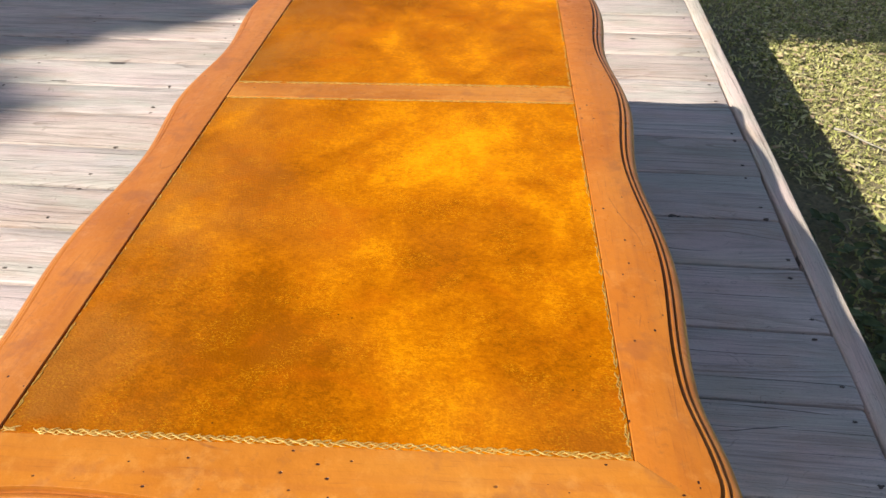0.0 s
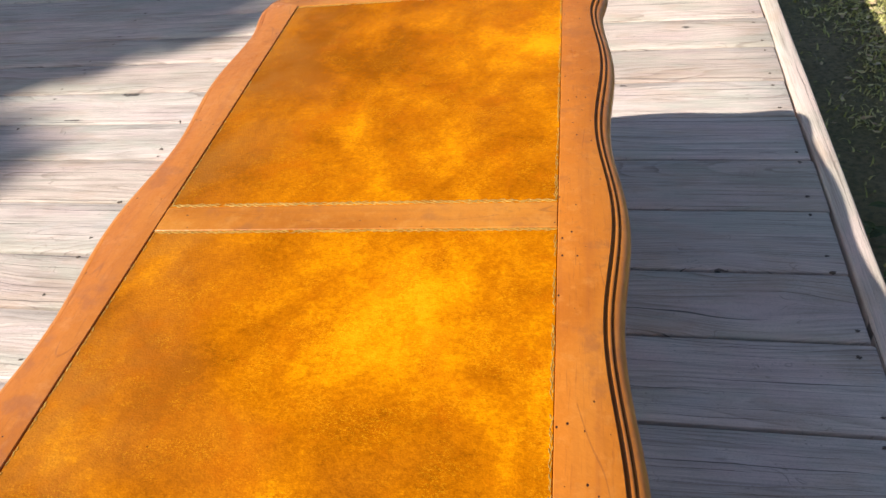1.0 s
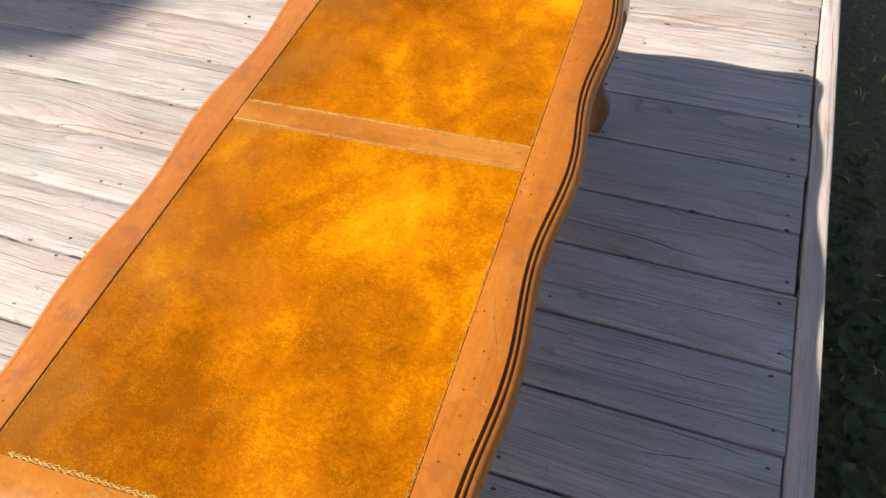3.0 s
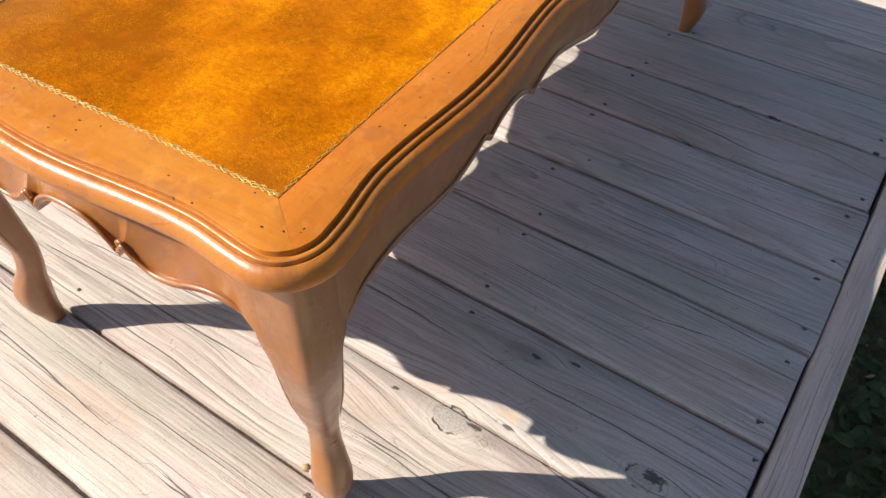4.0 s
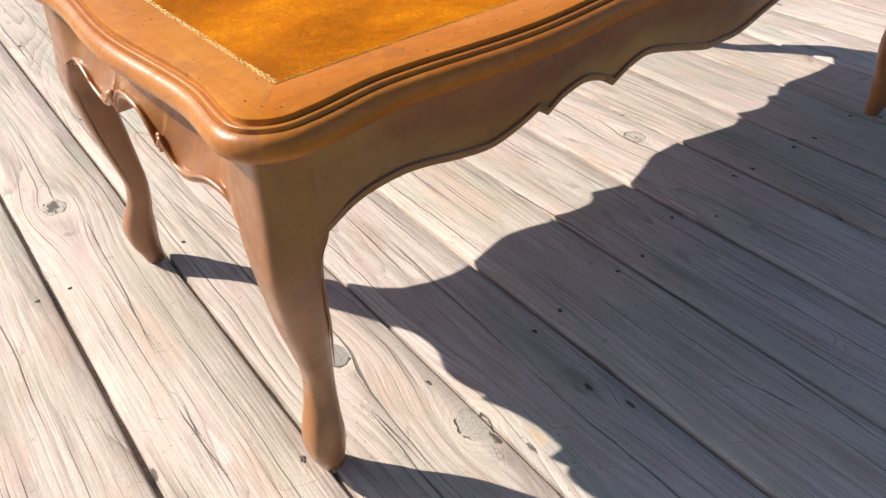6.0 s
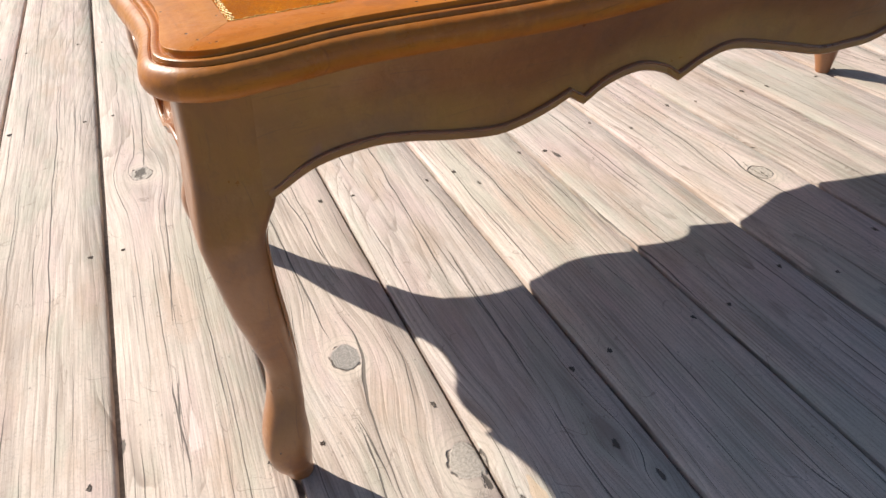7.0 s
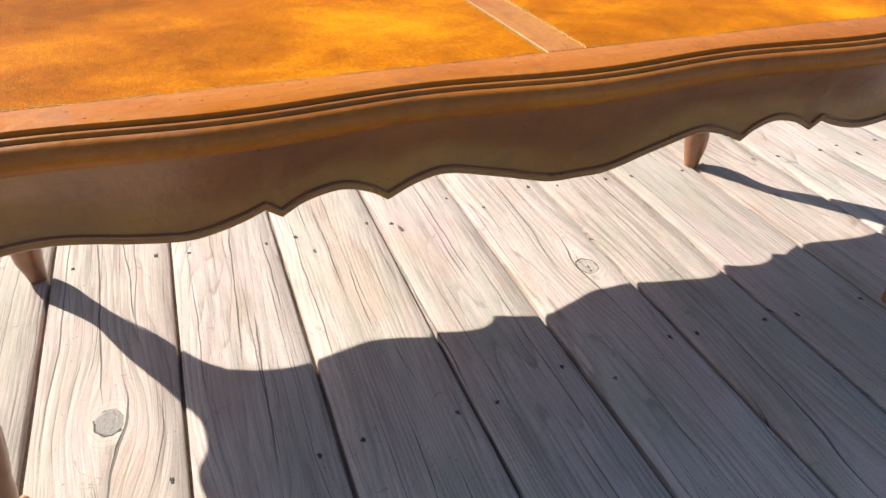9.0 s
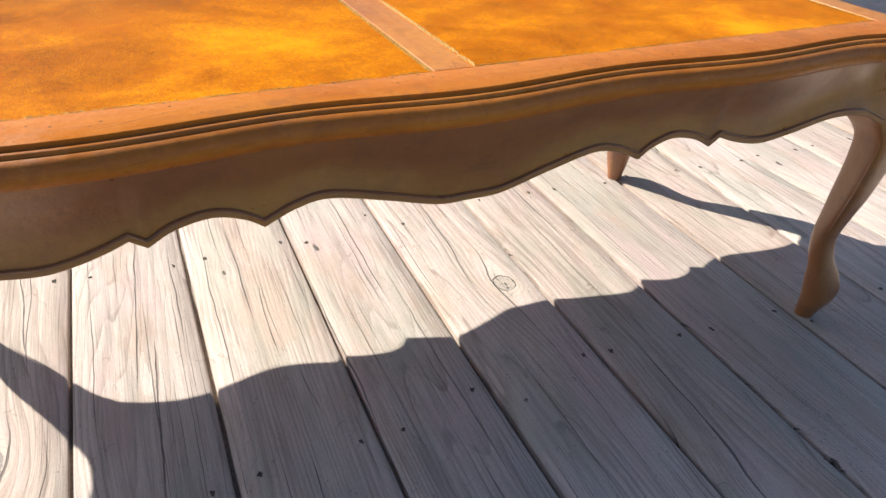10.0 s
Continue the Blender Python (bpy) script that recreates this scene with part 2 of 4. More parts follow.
    if knot_mask is not None:
        uneven = g.math("SUBTRACT", g.noise(p, 60.0, 4.0, 0.6), 0.5)
        wob = g.math("ADD", knot_mask, g.math("MULTIPLY", uneven, 0.7))
        ringed = g.math("ADD", 0.5, g.math("MULTIPLY", g.math("SINE", g.math("MULTIPLY", g.math("ADD", knot_mask, g.math("MULTIPLY", uneven, 1.6)), 26.0)), 0.5))
        core = g.band(wob, 0.86, 1.04, 0.95, 0.0)
        halo = g.math("MULTIPLY", g.band(wob, 0.95, 1.15), g.band(wob, 1.3, 2.2, 0.45, 0.0))
        rim = g.math("MULTIPLY", g.math("MULTIPLY", g.band(wob, 0.88, 0.96), g.band(wob, 1.0, 1.10, 1.0, 0.0)), g.band(g.noise(p, 38.0, 3.0, 0.6), 0.47, 0.58))
        col = g.mix(halo, col, (0.62, 0.53, 0.44))
        swirl = g.math("SINE", g.math("ADD", g.math("MULTIPLY", knot_mask, 15.0), g.math("MULTIPLY", uneven, 9.0)))
        swirl = g.math("MULTIPLY", g.band(swirl, 0.55, 0.98), g.math("MULTIPLY", g.band(wob, 0.95, 1.1), g.band(wob, 1.3, 2.6, 0.26, 0.0)))
        col = g.mix(swirl, col, (0.27, 0.215, 0.175))
        knot_col = g.mix(bleached, g.mix(ringed, (0.36, 0.325, 0.295), (0.26, 0.235, 0.215)), g.mix(ringed, (0.57, 0.495, 0.42), (0.46, 0.395, 0.335)))
        knot_col = g.mix(g.band(fleck, 0.4, 0.7, 0.0, 0.6), knot_col, (0.24, 0.21, 0.185))
        col = g.mix(core, col, knot_col)
        dark_bits = rim
        for ku, kv, ka, kb, tone in slivers:
            du, dv = g.math("DIVIDE", g.math("SUBTRACT", u, ku), ka), g.math("DIVIDE", g.math("SUBTRACT", v, kv), kb)
            dv = g.math("DIVIDE", dv, g.band(du, -1.0, 0.6, 0.25, 1.0))
            d = g.math("ADD", g.math("MAXIMUM", g.math("ABSOLUTE", du), g.math("ABSOLUTE", dv)), uneven)
            col = g.mix(g.band(d, 0.78, 1.0, 0.45, 0.0), col, tone)
        ragged = g.math("MULTIPLY", g.math("SUBTRACT", g.noise(p, 170.0, 3.0, 0.6), 0.5), 0.014)
        edges = g.band(g.cells(g.vec(g.math("ADD", g.math("MULTIPLY", u, 0.7), ragged), g.math("SUBTRACT", g.math("MULTIPLY", v, 1.3), ragged), 0.0), 230.0, "DISTANCE_TO_EDGE"), 0.02, 0.14, 1.0, 0.0)
        for ku, kv, ka, kb in crazed:
            du, dv = g.math("DIVIDE", g.math("SUBTRACT", u, ku), ka), g.math("DIVIDE", g.math("SUBTRACT", v, kv), kb)
            d = g.math("ADD", g.math("SQRT", g.math("ADD", g.math("MULTIPLY", du, du), g.math("MULTIPLY", dv, dv))), g.math("MULTIPLY", uneven, 2.2))
            dark_bits = g.math("MAXIMUM", dark_bits, g.math("MULTIPLY", edges, g.band(d, 0.2, 1.0, 0.24, 0.0)))
        torn = g.math("SUBTRACT", g.noise(g.move(p, scale=(0.6, 1.3, 1)), 150.0, 4.0, 0.65), 0.46)
        for ku, kv, ka, kb in clefts:
            du, dv = g.math("DIVIDE", g.math("SUBTRACT", u, ku), ka), g.math("DIVIDE", g.math("SUBTRACT", v, kv), kb)
            d = g.math("ADD", g.math("SQRT", g.math("ADD", g.math("MULTIPLY", du, du), g.math("MULTIPLY", dv, dv))), g.math("MULTIPLY", torn, 2.8))
            dark_bits = g.math("MAXIMUM", dark_bits, g.band(d, 0.65, 1.05, 1.0, 0.0))
        col = g.mix(g.math("MULTIPLY", dark_bits, 0.90), col, (0.085, 0.068, 0.056))
        height = g.math("SUBTRACT", height, g.math("MULTIPLY", dark_bits, 1.6))
    col = g.mix(g.math("MULTIPLY", crack, 0.82), col, (0.10, 0.083, 0.070))
    g.set("Base Color", col)
    g.set("Roughness", g.band(fibre, 0.2, 0.8, 0.62, 0.85))
    g.set("Specular IOR Level", 0.35)
    g.bump(g.math("SUBTRACT", height, g.math("MULTIPLY", crack, 2.5)), 0.62, 0.0018)
    return g.m


def varnished_wood(name, turn=(0, 0, 0), tone=(1, 1, 1), gloss=0.80, satin=0.24, level=False, sound=0.50):
    """Honey-coloured fruitwood; its grain runs along the local y before the turn."""
    g = Graph(name)
    p = g.move(g.local(), rot=turn)
    r = g.math("MULTIPLY", g.rand(), 23.0)
    shifted = g.node("ShaderNodeVectorMath")
    g.link(p, shifted.inputs[0]), g.link(g.vec(r, r, r), shifted.inputs[1])
    q = shifted.outputs[0]
    streak = g.noise(g.move(q, scale=(90, 4.0, 90)), 1.0, 4.0, 0.6)
    cloud = g.noise(g.move(q, scale=(11, 5, 11)), 1.0, 4.0, 0.55, 0.4)
    pores = g.noise(g.move(q, scale=(700, 34, 700)), 1.0, 2.0)
    col = g.ramp(cloud, (0.30, (0.45, 0.135, 0.009)), (0.50, (0.57, 0.185, 0.014)), (0.72, (0.63, 0.232, 0.022)))
    col = g.mix(g.band(streak, 0.45, 0.75, 0.0, 0.35), col, (0.36, 0.105, 0.018))
    col = g.mix(g.band(pores, 0.60, 0.75, 0.0, 0.3), col, (0.24, 0.07, 0.015))
    wear = g.noise(q, 26.0, 5.0, 0.65)
    rubbed = g.noise(q, 48.0, 6.0, 0.75)
    col = g.mix(g.band(rubbed, 0.50, 0.68, 0.0, 0.36), col, (0.71, 0.30, 0.045))
    grime = g.noise(g.move(q, loc=(3, 1, 7)), 120.0, 4.0, 0.7)
    col = g.mix(g.math("MULTIPLY", g.band(grime, 0.54, 0.66), g.band(g.noise(q, 15.0, 3.0), 0.45, 0.62, 0.0, 0.30)), col, (0.30, 0.105, 0.02))
    col = g.mix(g.band(wear, 0.53, 0.68, 0.0, 0.55), col, (0.36, 0.125, 0.024))
    nick = g.math("ABSOLUTE", g.math("SUBTRACT", g.noise(g.move(q, scale=(34, 6, 34), rot=(0, 0, 0.4)), 1.0, 0.0), 0.5))
    scratch = g.math("MULTIPLY", g.band(nick, 0.002, 0.007, 1.0, 0.0), g.band(g.noise(q, 24.0, 2.0), 0.52, 0.58))
    col = g.mix(g.math("MULTIPLY", scratch, 0.40), col, (0.20, 0.065, 0.018))
    size = g.band(g.noise(q, 60.0, 1.0), 0.35, 0.65, 0.3, 1.0)
    spot = g.math("DIVIDE", g.cells(g.move(q, scale=(1.0, 0.7, 1.0)), 66.0, flat=level), size)
    holes = g.math("MULTIPLY", g.band(spot, 0.040, 0.075, 1.0, 0.0), g.band(g.noise(q, 19.0, 2.0), sound, sound + 0.04))
    col = g.mix(holes, col, (0.035, 0.014, 0.008))
    g.set("Base Color", g.mix(1.0, col, tone, "MULTIPLY"))
    g.set("Roughness", g.band(wear, 0.3, 0.7, 0.27, 0.42))
    g.set("Specular IOR Level", gloss)
    g.set("Coat Weight", gloss)
    g.set("Coat Roughness", g.band(wear, 0.35, 0.62, satin, satin + 0.28))
    dents = g.noise(q, 85.0, 3.0, 0.6)
    g.bump(g.math("ADD", g.math("SUBTRACT", g.math("MULTIPLY", streak, 0.3), holes), g.math("MULTIPLY", dents, 1.5)), 0.5, 0.0009)
    return g.m


def tooled_leather():
    g = Graph("amber_leather")
    p = g.place()
    a = g.noise(g.move(p, scale=(1.1, 0.8, 1)), 9.0, 4.0, 0.55, 0.4)
    b = g.noise(p, 38.0, 4.0, 0.62, 0.3)
    c = g.noise(g.move(p, scale=(0.9, 1.1, 1)), 210.0, 5.0, 0.72, 0.5)
    d = g.noise(g.move(p, scale=(0.6, 1.4, 1)), 620.0, 2.0, 0.6, 0.8)
    x, y, z = g.xyz(p)
    # brighter towards +x, darker on the far panel and at the near end
    side_tone = g.math("ADD", g.math("MULTIPLY", g.band(x, -0.20, 0.20), 0.105), g.math("ADD", g.math("MULTIPLY", g.band(y, -0.15, 0.15), -0.030), g.band(y, -0.50, -0.22, -0.085, 0.0)))
    mott = g.math("ADD", g.math("ADD", g.math("MULTIPLY", a, 0.60), g.math("MULTIPLY", b, 0.16)), g.math("ADD", g.math("MULTIPLY", c, 0.30), g.math("MULTIPLY", d, 0.16)))
    mott = g.math("ADD", g.math("SUBTRACT", mott, 0.160), side_tone)
    col = g.ramp(mott, (0.38, (0.250, 0.067, 0.0004)), (0.45, (0.370, 0.103, 0.0006)), (0.53, (0.500, 0.149, 0.0008)), (0.60, (0.69, 0.240, 0.001)), (0.68, (0.81, 0.325, 0.004)))
    edge = g.noise(p, 5.0, 2.0)
    col = g.mix(g.band(edge, 0.52, 0.70, 0.0, 0.30), col, (0.42, 0.125, 0.012))
    rusty = g.noise(g.move(p, loc=(2, 5, 0)), 19.0, 4.0, 0.65, 0.6)
    col = g.mix(g.band(rusty, 0.50, 0.70, 0.0, 0.42), col, (0.46, 0.105, 0.0015))
    crinkle = g.noise(g.move(p, scale=(0.75, 1.25, 1)), 720.0, 3.0, 0.7, 0.6)
    rubbed = g.band(g.noise(g.move(p, loc=(7, 3, 0)), 24.0, 4.0, 0.65), 0.44, 0.62)
    col = g.mix(g.math("MULTIPLY", g.band(crinkle, 0.51, 0.60), g.math("MULTIPLY", rubbed, 0.36)), col, (0.36, 0.082, 0.0005))
    col = g.mix(g.math("MULTIPLY", g.band(crinkle, 0.39, 0.47, 1.0, 0.0), g.math("MULTIPLY", rubbed, 0.30)), col, (0.88, 0.40, 0.010))
    # left side browned, in part lens haze put into the leather's colour
    left_haze = g.math("MULTIPLY", g.band(x, -0.185, -0.06, 1.0, 0.0), g.band(g.noise(p, 13.0, 4.0, 0.6), 0.40, 0.62, 0.14, 0.50))
    col = g.mix(left_haze, col, (0.34, 0.132, 0.024))
    pits = g.math("MULTIPLY", g.band(g.cells(p, 62.0), 0.035, 0.06, 1.0, 0.0), g.band(g.noise(p, 23.0, 1.0), 0.56, 0.60))
    col = g.mix(g.math("MULTIPLY", pits, 0.8), col, (0.06, 0.022, 0.004))
    g.set("Base Color", col)
    grain = g.cells(p, 620.0, "SMOOTH_F1")
    g.set("Roughness", g.band(c, 0.3, 0.7, 0.40, 0.56))
    g.set("Specular IOR Level", 0.02)
    g.bump(g.math("ADD", g.math("MULTIPLY", grain, 0.8), g.math("MULTIPLY", d, 0.7)), 0.45, 0.0007)
    return g.m


def plain(name, col, rough=0.6, metal=0.0, vary=0.25, scale=60.0):
    g = Graph(name)
    n = g.noise(g.place(), scale, 4.0, 0.6)
    g.set("Base Color", g.mix(g.band(n, 0.3, 0.7, 0.0, vary), col, tuple(0.35 * k for k in col)))
    g.set("Roughness", g.band(n, 0.3, 0.7, rough - 0.08, rough + 0.08))
    g.set("Metallic", metal)
    g.bump(n, 0.2, 0.001)
    return g.m


def lawn_ground():
    g = Graph("lawn_soil")
    p = g.place()
    a, b = g.noise(p, 2.2, 4.0), g.noise(p, 55.0, 5.0, 0.7)
    col = g.mix(g.band(a, 0.35, 0.65), (0.27, 0.235, 0.105), (0.35, 0.28, 0.15))
    g.set("Base Color", g.mix(g.band(b, 0.35, 0.7, 0.0, 0.7), col, (0.11, 0.095, 0.045)))
    g.set("Roughness", 0.95)
    g.bump(b, 1.0, 0.03)
    return g.m


def blades(name, *stops):
    g = Graph(name)
    drift = g.band(g.noise(g.place(), 24.0, 4.0, 0.6), 0.32, 0.68)
    g.set("Base Color", g.ramp(g.math("ADD", g.math("MULTIPLY", drift, 0.6), g.math("MULTIPLY", g.island(), 0.4)), *stops))
    g.set("Roughness", 0.6)
    g.set("Specular IOR Level", 0.15)
    return g.m


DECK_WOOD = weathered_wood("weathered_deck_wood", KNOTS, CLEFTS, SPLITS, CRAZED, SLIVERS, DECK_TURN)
TRIM_WOOD = weathered_wood("weathered_trim_wood", (), (), (), (), (), DECK_TURN + 90, (0.62, 0.565, 0.475), (0.40, 0.345, 0.285))
WOOD_LONG = varnished_wood("honey_wood_long", tone=(0.94, 0.885, 1.3), gloss=0.13, satin=0.18, level=True, sound=0.46)
WOOD_DULL = varnished_wood("honey_wood_dull", tone=(0.80, 0.79, 1.7), gloss=0.13, satin=0.18, level=True, sound=0.56)   # one long rail is toned browner
WOOD_CROSS = varnished_wood("honey_wood_cross", (0, 0, radians(90)), tone=(0.87, 0.91, 1.35), gloss=0.13, satin=0.18, level=True)
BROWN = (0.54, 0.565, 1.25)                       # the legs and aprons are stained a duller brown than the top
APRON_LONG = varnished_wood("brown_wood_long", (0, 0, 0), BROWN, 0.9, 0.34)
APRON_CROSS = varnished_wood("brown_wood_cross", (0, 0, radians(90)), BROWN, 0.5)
EDGE_LONG = varnished_wood("edge_wood_long", (0, 0, 0), (0.84, 0.82, 1.3), 0.27, 0.20)
EDGE_CROSS = varnished_wood("edge_wood_cross", (0, 0, radians(90)), (0.79, 0.81, 1.5), 0.28, 0.13)
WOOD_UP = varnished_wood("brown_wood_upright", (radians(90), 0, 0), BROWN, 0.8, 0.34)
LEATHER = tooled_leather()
GOLD = plain("gold_tooling", (0.62, 0.35, 0.065), 0.55, 0.15, 0.8, 330.0)
NAIL = plain("rusted_nail", (0.135, 0.105, 0.085), 0.8, 0.15, 0.4, 400.0)
# joint dust, with lens haze put into its colour as extra paleness
HAZED_DIRT = plain("hazed_dust", (0.34, 0.29, 0.24), 0.9, 0.0, 0.5, 180.0)
# near-black, so the shade in the gaps round the leather is in the colour
SHADOW_GAP = plain("gap_shade", (0.035, 0.018, 0.008), 0.8)
SOIL = lawn_ground()
GRASS = blades("grass_blades", (0.0, (0.25, 0.26, 0.075)), (0.3, (0.40, 0.40, 0.12)), (0.6, (0.55, 0.51, 0.19)), (1.0, (0.60, 0.51, 0.28)))
STRAW = blades("dry_straw", (0.0, (0.22, 0.17, 0.10)), (1.0, (0.50, 0.42, 0.28)))
DRY_LEAF = blades("dry_leaves", (0.0, (0.28, 0.17, 0.09)), (0.4, (0.56, 0.40, 0.24)), (0.7, (0.60, 0.58, 0.23)), (1.0, (0.66, 0.52, 0.36)))
WEED = blades("weed_leaves", (0.0, (0.055, 0.060, 0.024)), (0.5, (0.085, 0.105, 0.038)), (0.85, (0.12, 0.145, 0.05)), (1.0, (0.24, 0.19, 0.09)))
CLOVER = blades("clover_leaves", (0.0, (0.13, 0.135, 0.045)), (0.5, (0.30, 0.29, 0.09)), (1.0, (0.52, 0.46, 0.17)))
LEAF = blades("tree_leaves", (0.0, (0.035, 0.06, 0.014)), (1.0, (0.09, 0.13, 0.03)))
BARK = plain("grey_bark", (0.16, 0.13, 0.10), 0.9, 0.0, 0.6, 25.0)
PALE_LEAF = plain("pale_yellow_leaf", (0.62, 0.55, 0.36), 0.6, 0.0, 0.4, 150.0)
CHIP = plain("tan_wood_chip", (0.52, 0.33, 0.17), 0.7, 0.0, 0.5, 300.0)
TWIG = plain("pale_dry_twig", (0.42, 0.37, 0.29), 0.8, 0.0, 0.4, 120.0)


# ---- mesh helpers ----
def mesh_of(name, verts, faces, material, smooth=0.0):
    me = bpy.data.meshes.new(name)
    me.from_pydata([tuple(v) for v in verts], [], faces)
    bm = bmesh.new()
    bm.from_mesh(me)
    bmesh.ops.recalc_face_normals(bm, faces=bm.faces)
    if smooth:
        for e in bm.edges:
            e.smooth = len(e.link_faces) == 2 and e.calc_face_angle(0) < radians(smooth)
        for f in bm.faces:
            f.smooth = True
    bm.to_mesh(me)
    bm.free()
    me.materials.append(material)
    return me


def part(name, me, parent, label=""):
    ob = new(name, me)
    ob.parent = parent
    return tagged(ob, label)


def loft(rings, closed_ring=True, cap=True, closed_path=False):
    """Vertices and faces of a skin over rings of equally many points."""
    n, k = len(rings), len(rings[0])
    verts = [p for ring in rings for p in ring]
    faces = []
    for i in range(n if closed_path else n - 1):
        a, b = i * k, (i + 1) % n * k
        for j in range(k if closed_ring else k - 1):
            j2 = (j + 1) % k
            faces.append((a + j, a + j2, b + j2, b + j))
    if cap and not closed_path:
        faces.append(tuple(range(k)))
        faces.append(tuple(range((n - 1) * k, n * k)))
    return verts, faces


def tube(points, radius, sides=8, flat=1.0):
    """A round bar along points; radius: a number or one for each point."""
    pts = [Vector(p) for p in points]
    rings = []
    for i, p in enumerate(pts):
        along = (pts[min(i + 1, len(pts) - 1)] - pts[max(i - 1, 0)]).normalized()
        side = along.cross(Vector((0, 0, 1)))
        side = side.normalized() if side.length > 0.05 else along.cross(Vector((0, 1, 0))).normalized()
        up = side.cross(along)
        r = radius[i] if isinstance(radius, (list, tuple)) else radius
        rings.append([p + side * r * math.cos(a) + up * r * flat * math.sin(a) for a in (2 * math.pi * j / sides for j in range(sides))])
    return loft(rings)


def joined(*pieces):
    verts, faces = [], []
    for v, f in pieces:
        base = len(verts)
        verts += list(v)
        faces += [tuple(i + base for i in q) for q in f]
    return verts, faces


def spline(points, steps):
    """Catmull-Rom through points."""
    pts = [np.array(p, float) for p in points]
    pts = [2 * pts[0] - pts[1]] + pts + [2 * pts[-1] - pts[-2]]
    out = []
    for i in range(1, len(pts) - 2):
        a, b, c, d = pts[i - 1:i + 3]
        for s in range(steps):
            t = s / steps
            out.append(0.5 * (2 * b + (c - a) * t + (2 * a - 5 * b + 4 * c - d) * t * t + (3 * b - a - 3 * c + d) * t ** 3))
    out.append(pts[-2])
    return out


# ---- ground ----
ground_me = mesh_of("ground", [(-300, -300, GROUND), (300, -300, GROUND), (300, 300, GROUND), (-300, 300, GROUND)], [(0, 1, 2, 3)], SOIL)
tagged(new("ground", ground_me), "shaded patchy lawn soil below the deck", "lawn", kind="structure")


# ---- coffee table ----
TOP = 0.3775
LX, LXL, LY0, LY1 = 0.190, 0.193, -0.494, 0.499  # edges of the leather field; it lies a little off centre
DIV = 0.018                                      # half the middle rail


def eased(x, stops):
    for (a, va), (b, vb) in zip(stops, stops[1:]):
        if x <= b:
            t = (x - a) / (b - a)
            return va + (vb - va) * (0.5 - 0.5 * math.cos(math.pi * t))
    return stops[-1][1]


def side_wave(y):
    return eased(abs(y), ((0, 0.2395), (0.146, 0.2280), (0.292, 0.2378), (0.428, 0.2288), (0.505, 0.2378)))


def end_wave(x):
    return eased(abs(x), ((0, 0.5430), (0.143, 0.5338), (0.210, 0.5398)))


def quarter():
    """The outline of the top's flat field, from the middle of the right side to the middle of the far end."""
    pts = [(side_wave(y), y) for y in np.linspace(0, 0.500, 60)]
    a, b = Vector((*pts[-1], 0)), Vector((0.205, end_wave(0.205), 0))
    c1, c2 = a + Vector((0.0035, 0.023, 0)), b + Vector((0.019, 0.0022, 0))
    for t in np.linspace(0, 1, 16)[1:]:
        s = 1 - t
        p = a * s ** 3 + c1 * 3 * s * s * t + c2 * 3 * s * t * t + b * t ** 3
        pts.append((p.x, p.y))
    pts += [(x, end_wave(x)) for x in np.linspace(0.200, 0, 24)]
    return pts


Q = quarter()
OUTLINE = Q + [(-x, y) for x, y in Q[-2::-1]] + [(-x, -y) for x, y in Q[1:]] + [(x, -y) for x, y in Q[-2:0:-1]]
OUTLINE = [Vector((x if x > 0 else x * 1.014, y, 0)) for x, y in OUTLINE]
COUNT = len(OUTLINE)
NORMAL = []
for i in range(COUNT):
    d = OUTLINE[(i + 1) % COUNT] - OUTLINE[i - 1]
    NORMAL.append(Vector((d.y, -d.x, 0)).normalized())
# moulding: outward offset and height below the top
MOULD = ((-0.0036, 0.0), (-0.0032, 0.0002), (-0.0030, 0.0010), (-0.0030, 0.0030), (-0.0027, 0.0048), (-0.0018, 0.0048), (-0.0008, 0.0040), (0.0004, 0.0036), (0.0018, 0.0036),
         (0.0027, 0.0042), (0.0031, 0.0056), (0.0033, 0.0080), (0.0039, 0.0082), (0.0043, 0.0072), (0.0054, 0.0068), (0.0072, 0.0074), (0.0092, 0.0086), (0.0110, 0.0104),
         (0.0124, 0.0126), (0.0133, 0.0150), (0.0138, 0.0178), (0.0137, 0.0205), (0.0129, 0.0230), (0.0112, 0.0252), (0.0085, 0.0265), (-0.0010, 0.0270))
STEP = 4                                         # from here on the moulding is a strip of its own, stained browner

table = tagged(new("coffee_table"), "honey-coloured wooden coffee table with amber leather panels", "coffee table")
corner = [min(range(COUNT), key=lambda i: (OUTLINE[i] - Vector(c)).length) for c in ((0.2345, 0.531, 0), (-0.2345, 0.531, 0), (-0.2345, -0.531, 0), (0.2345, -0.531, 0))]


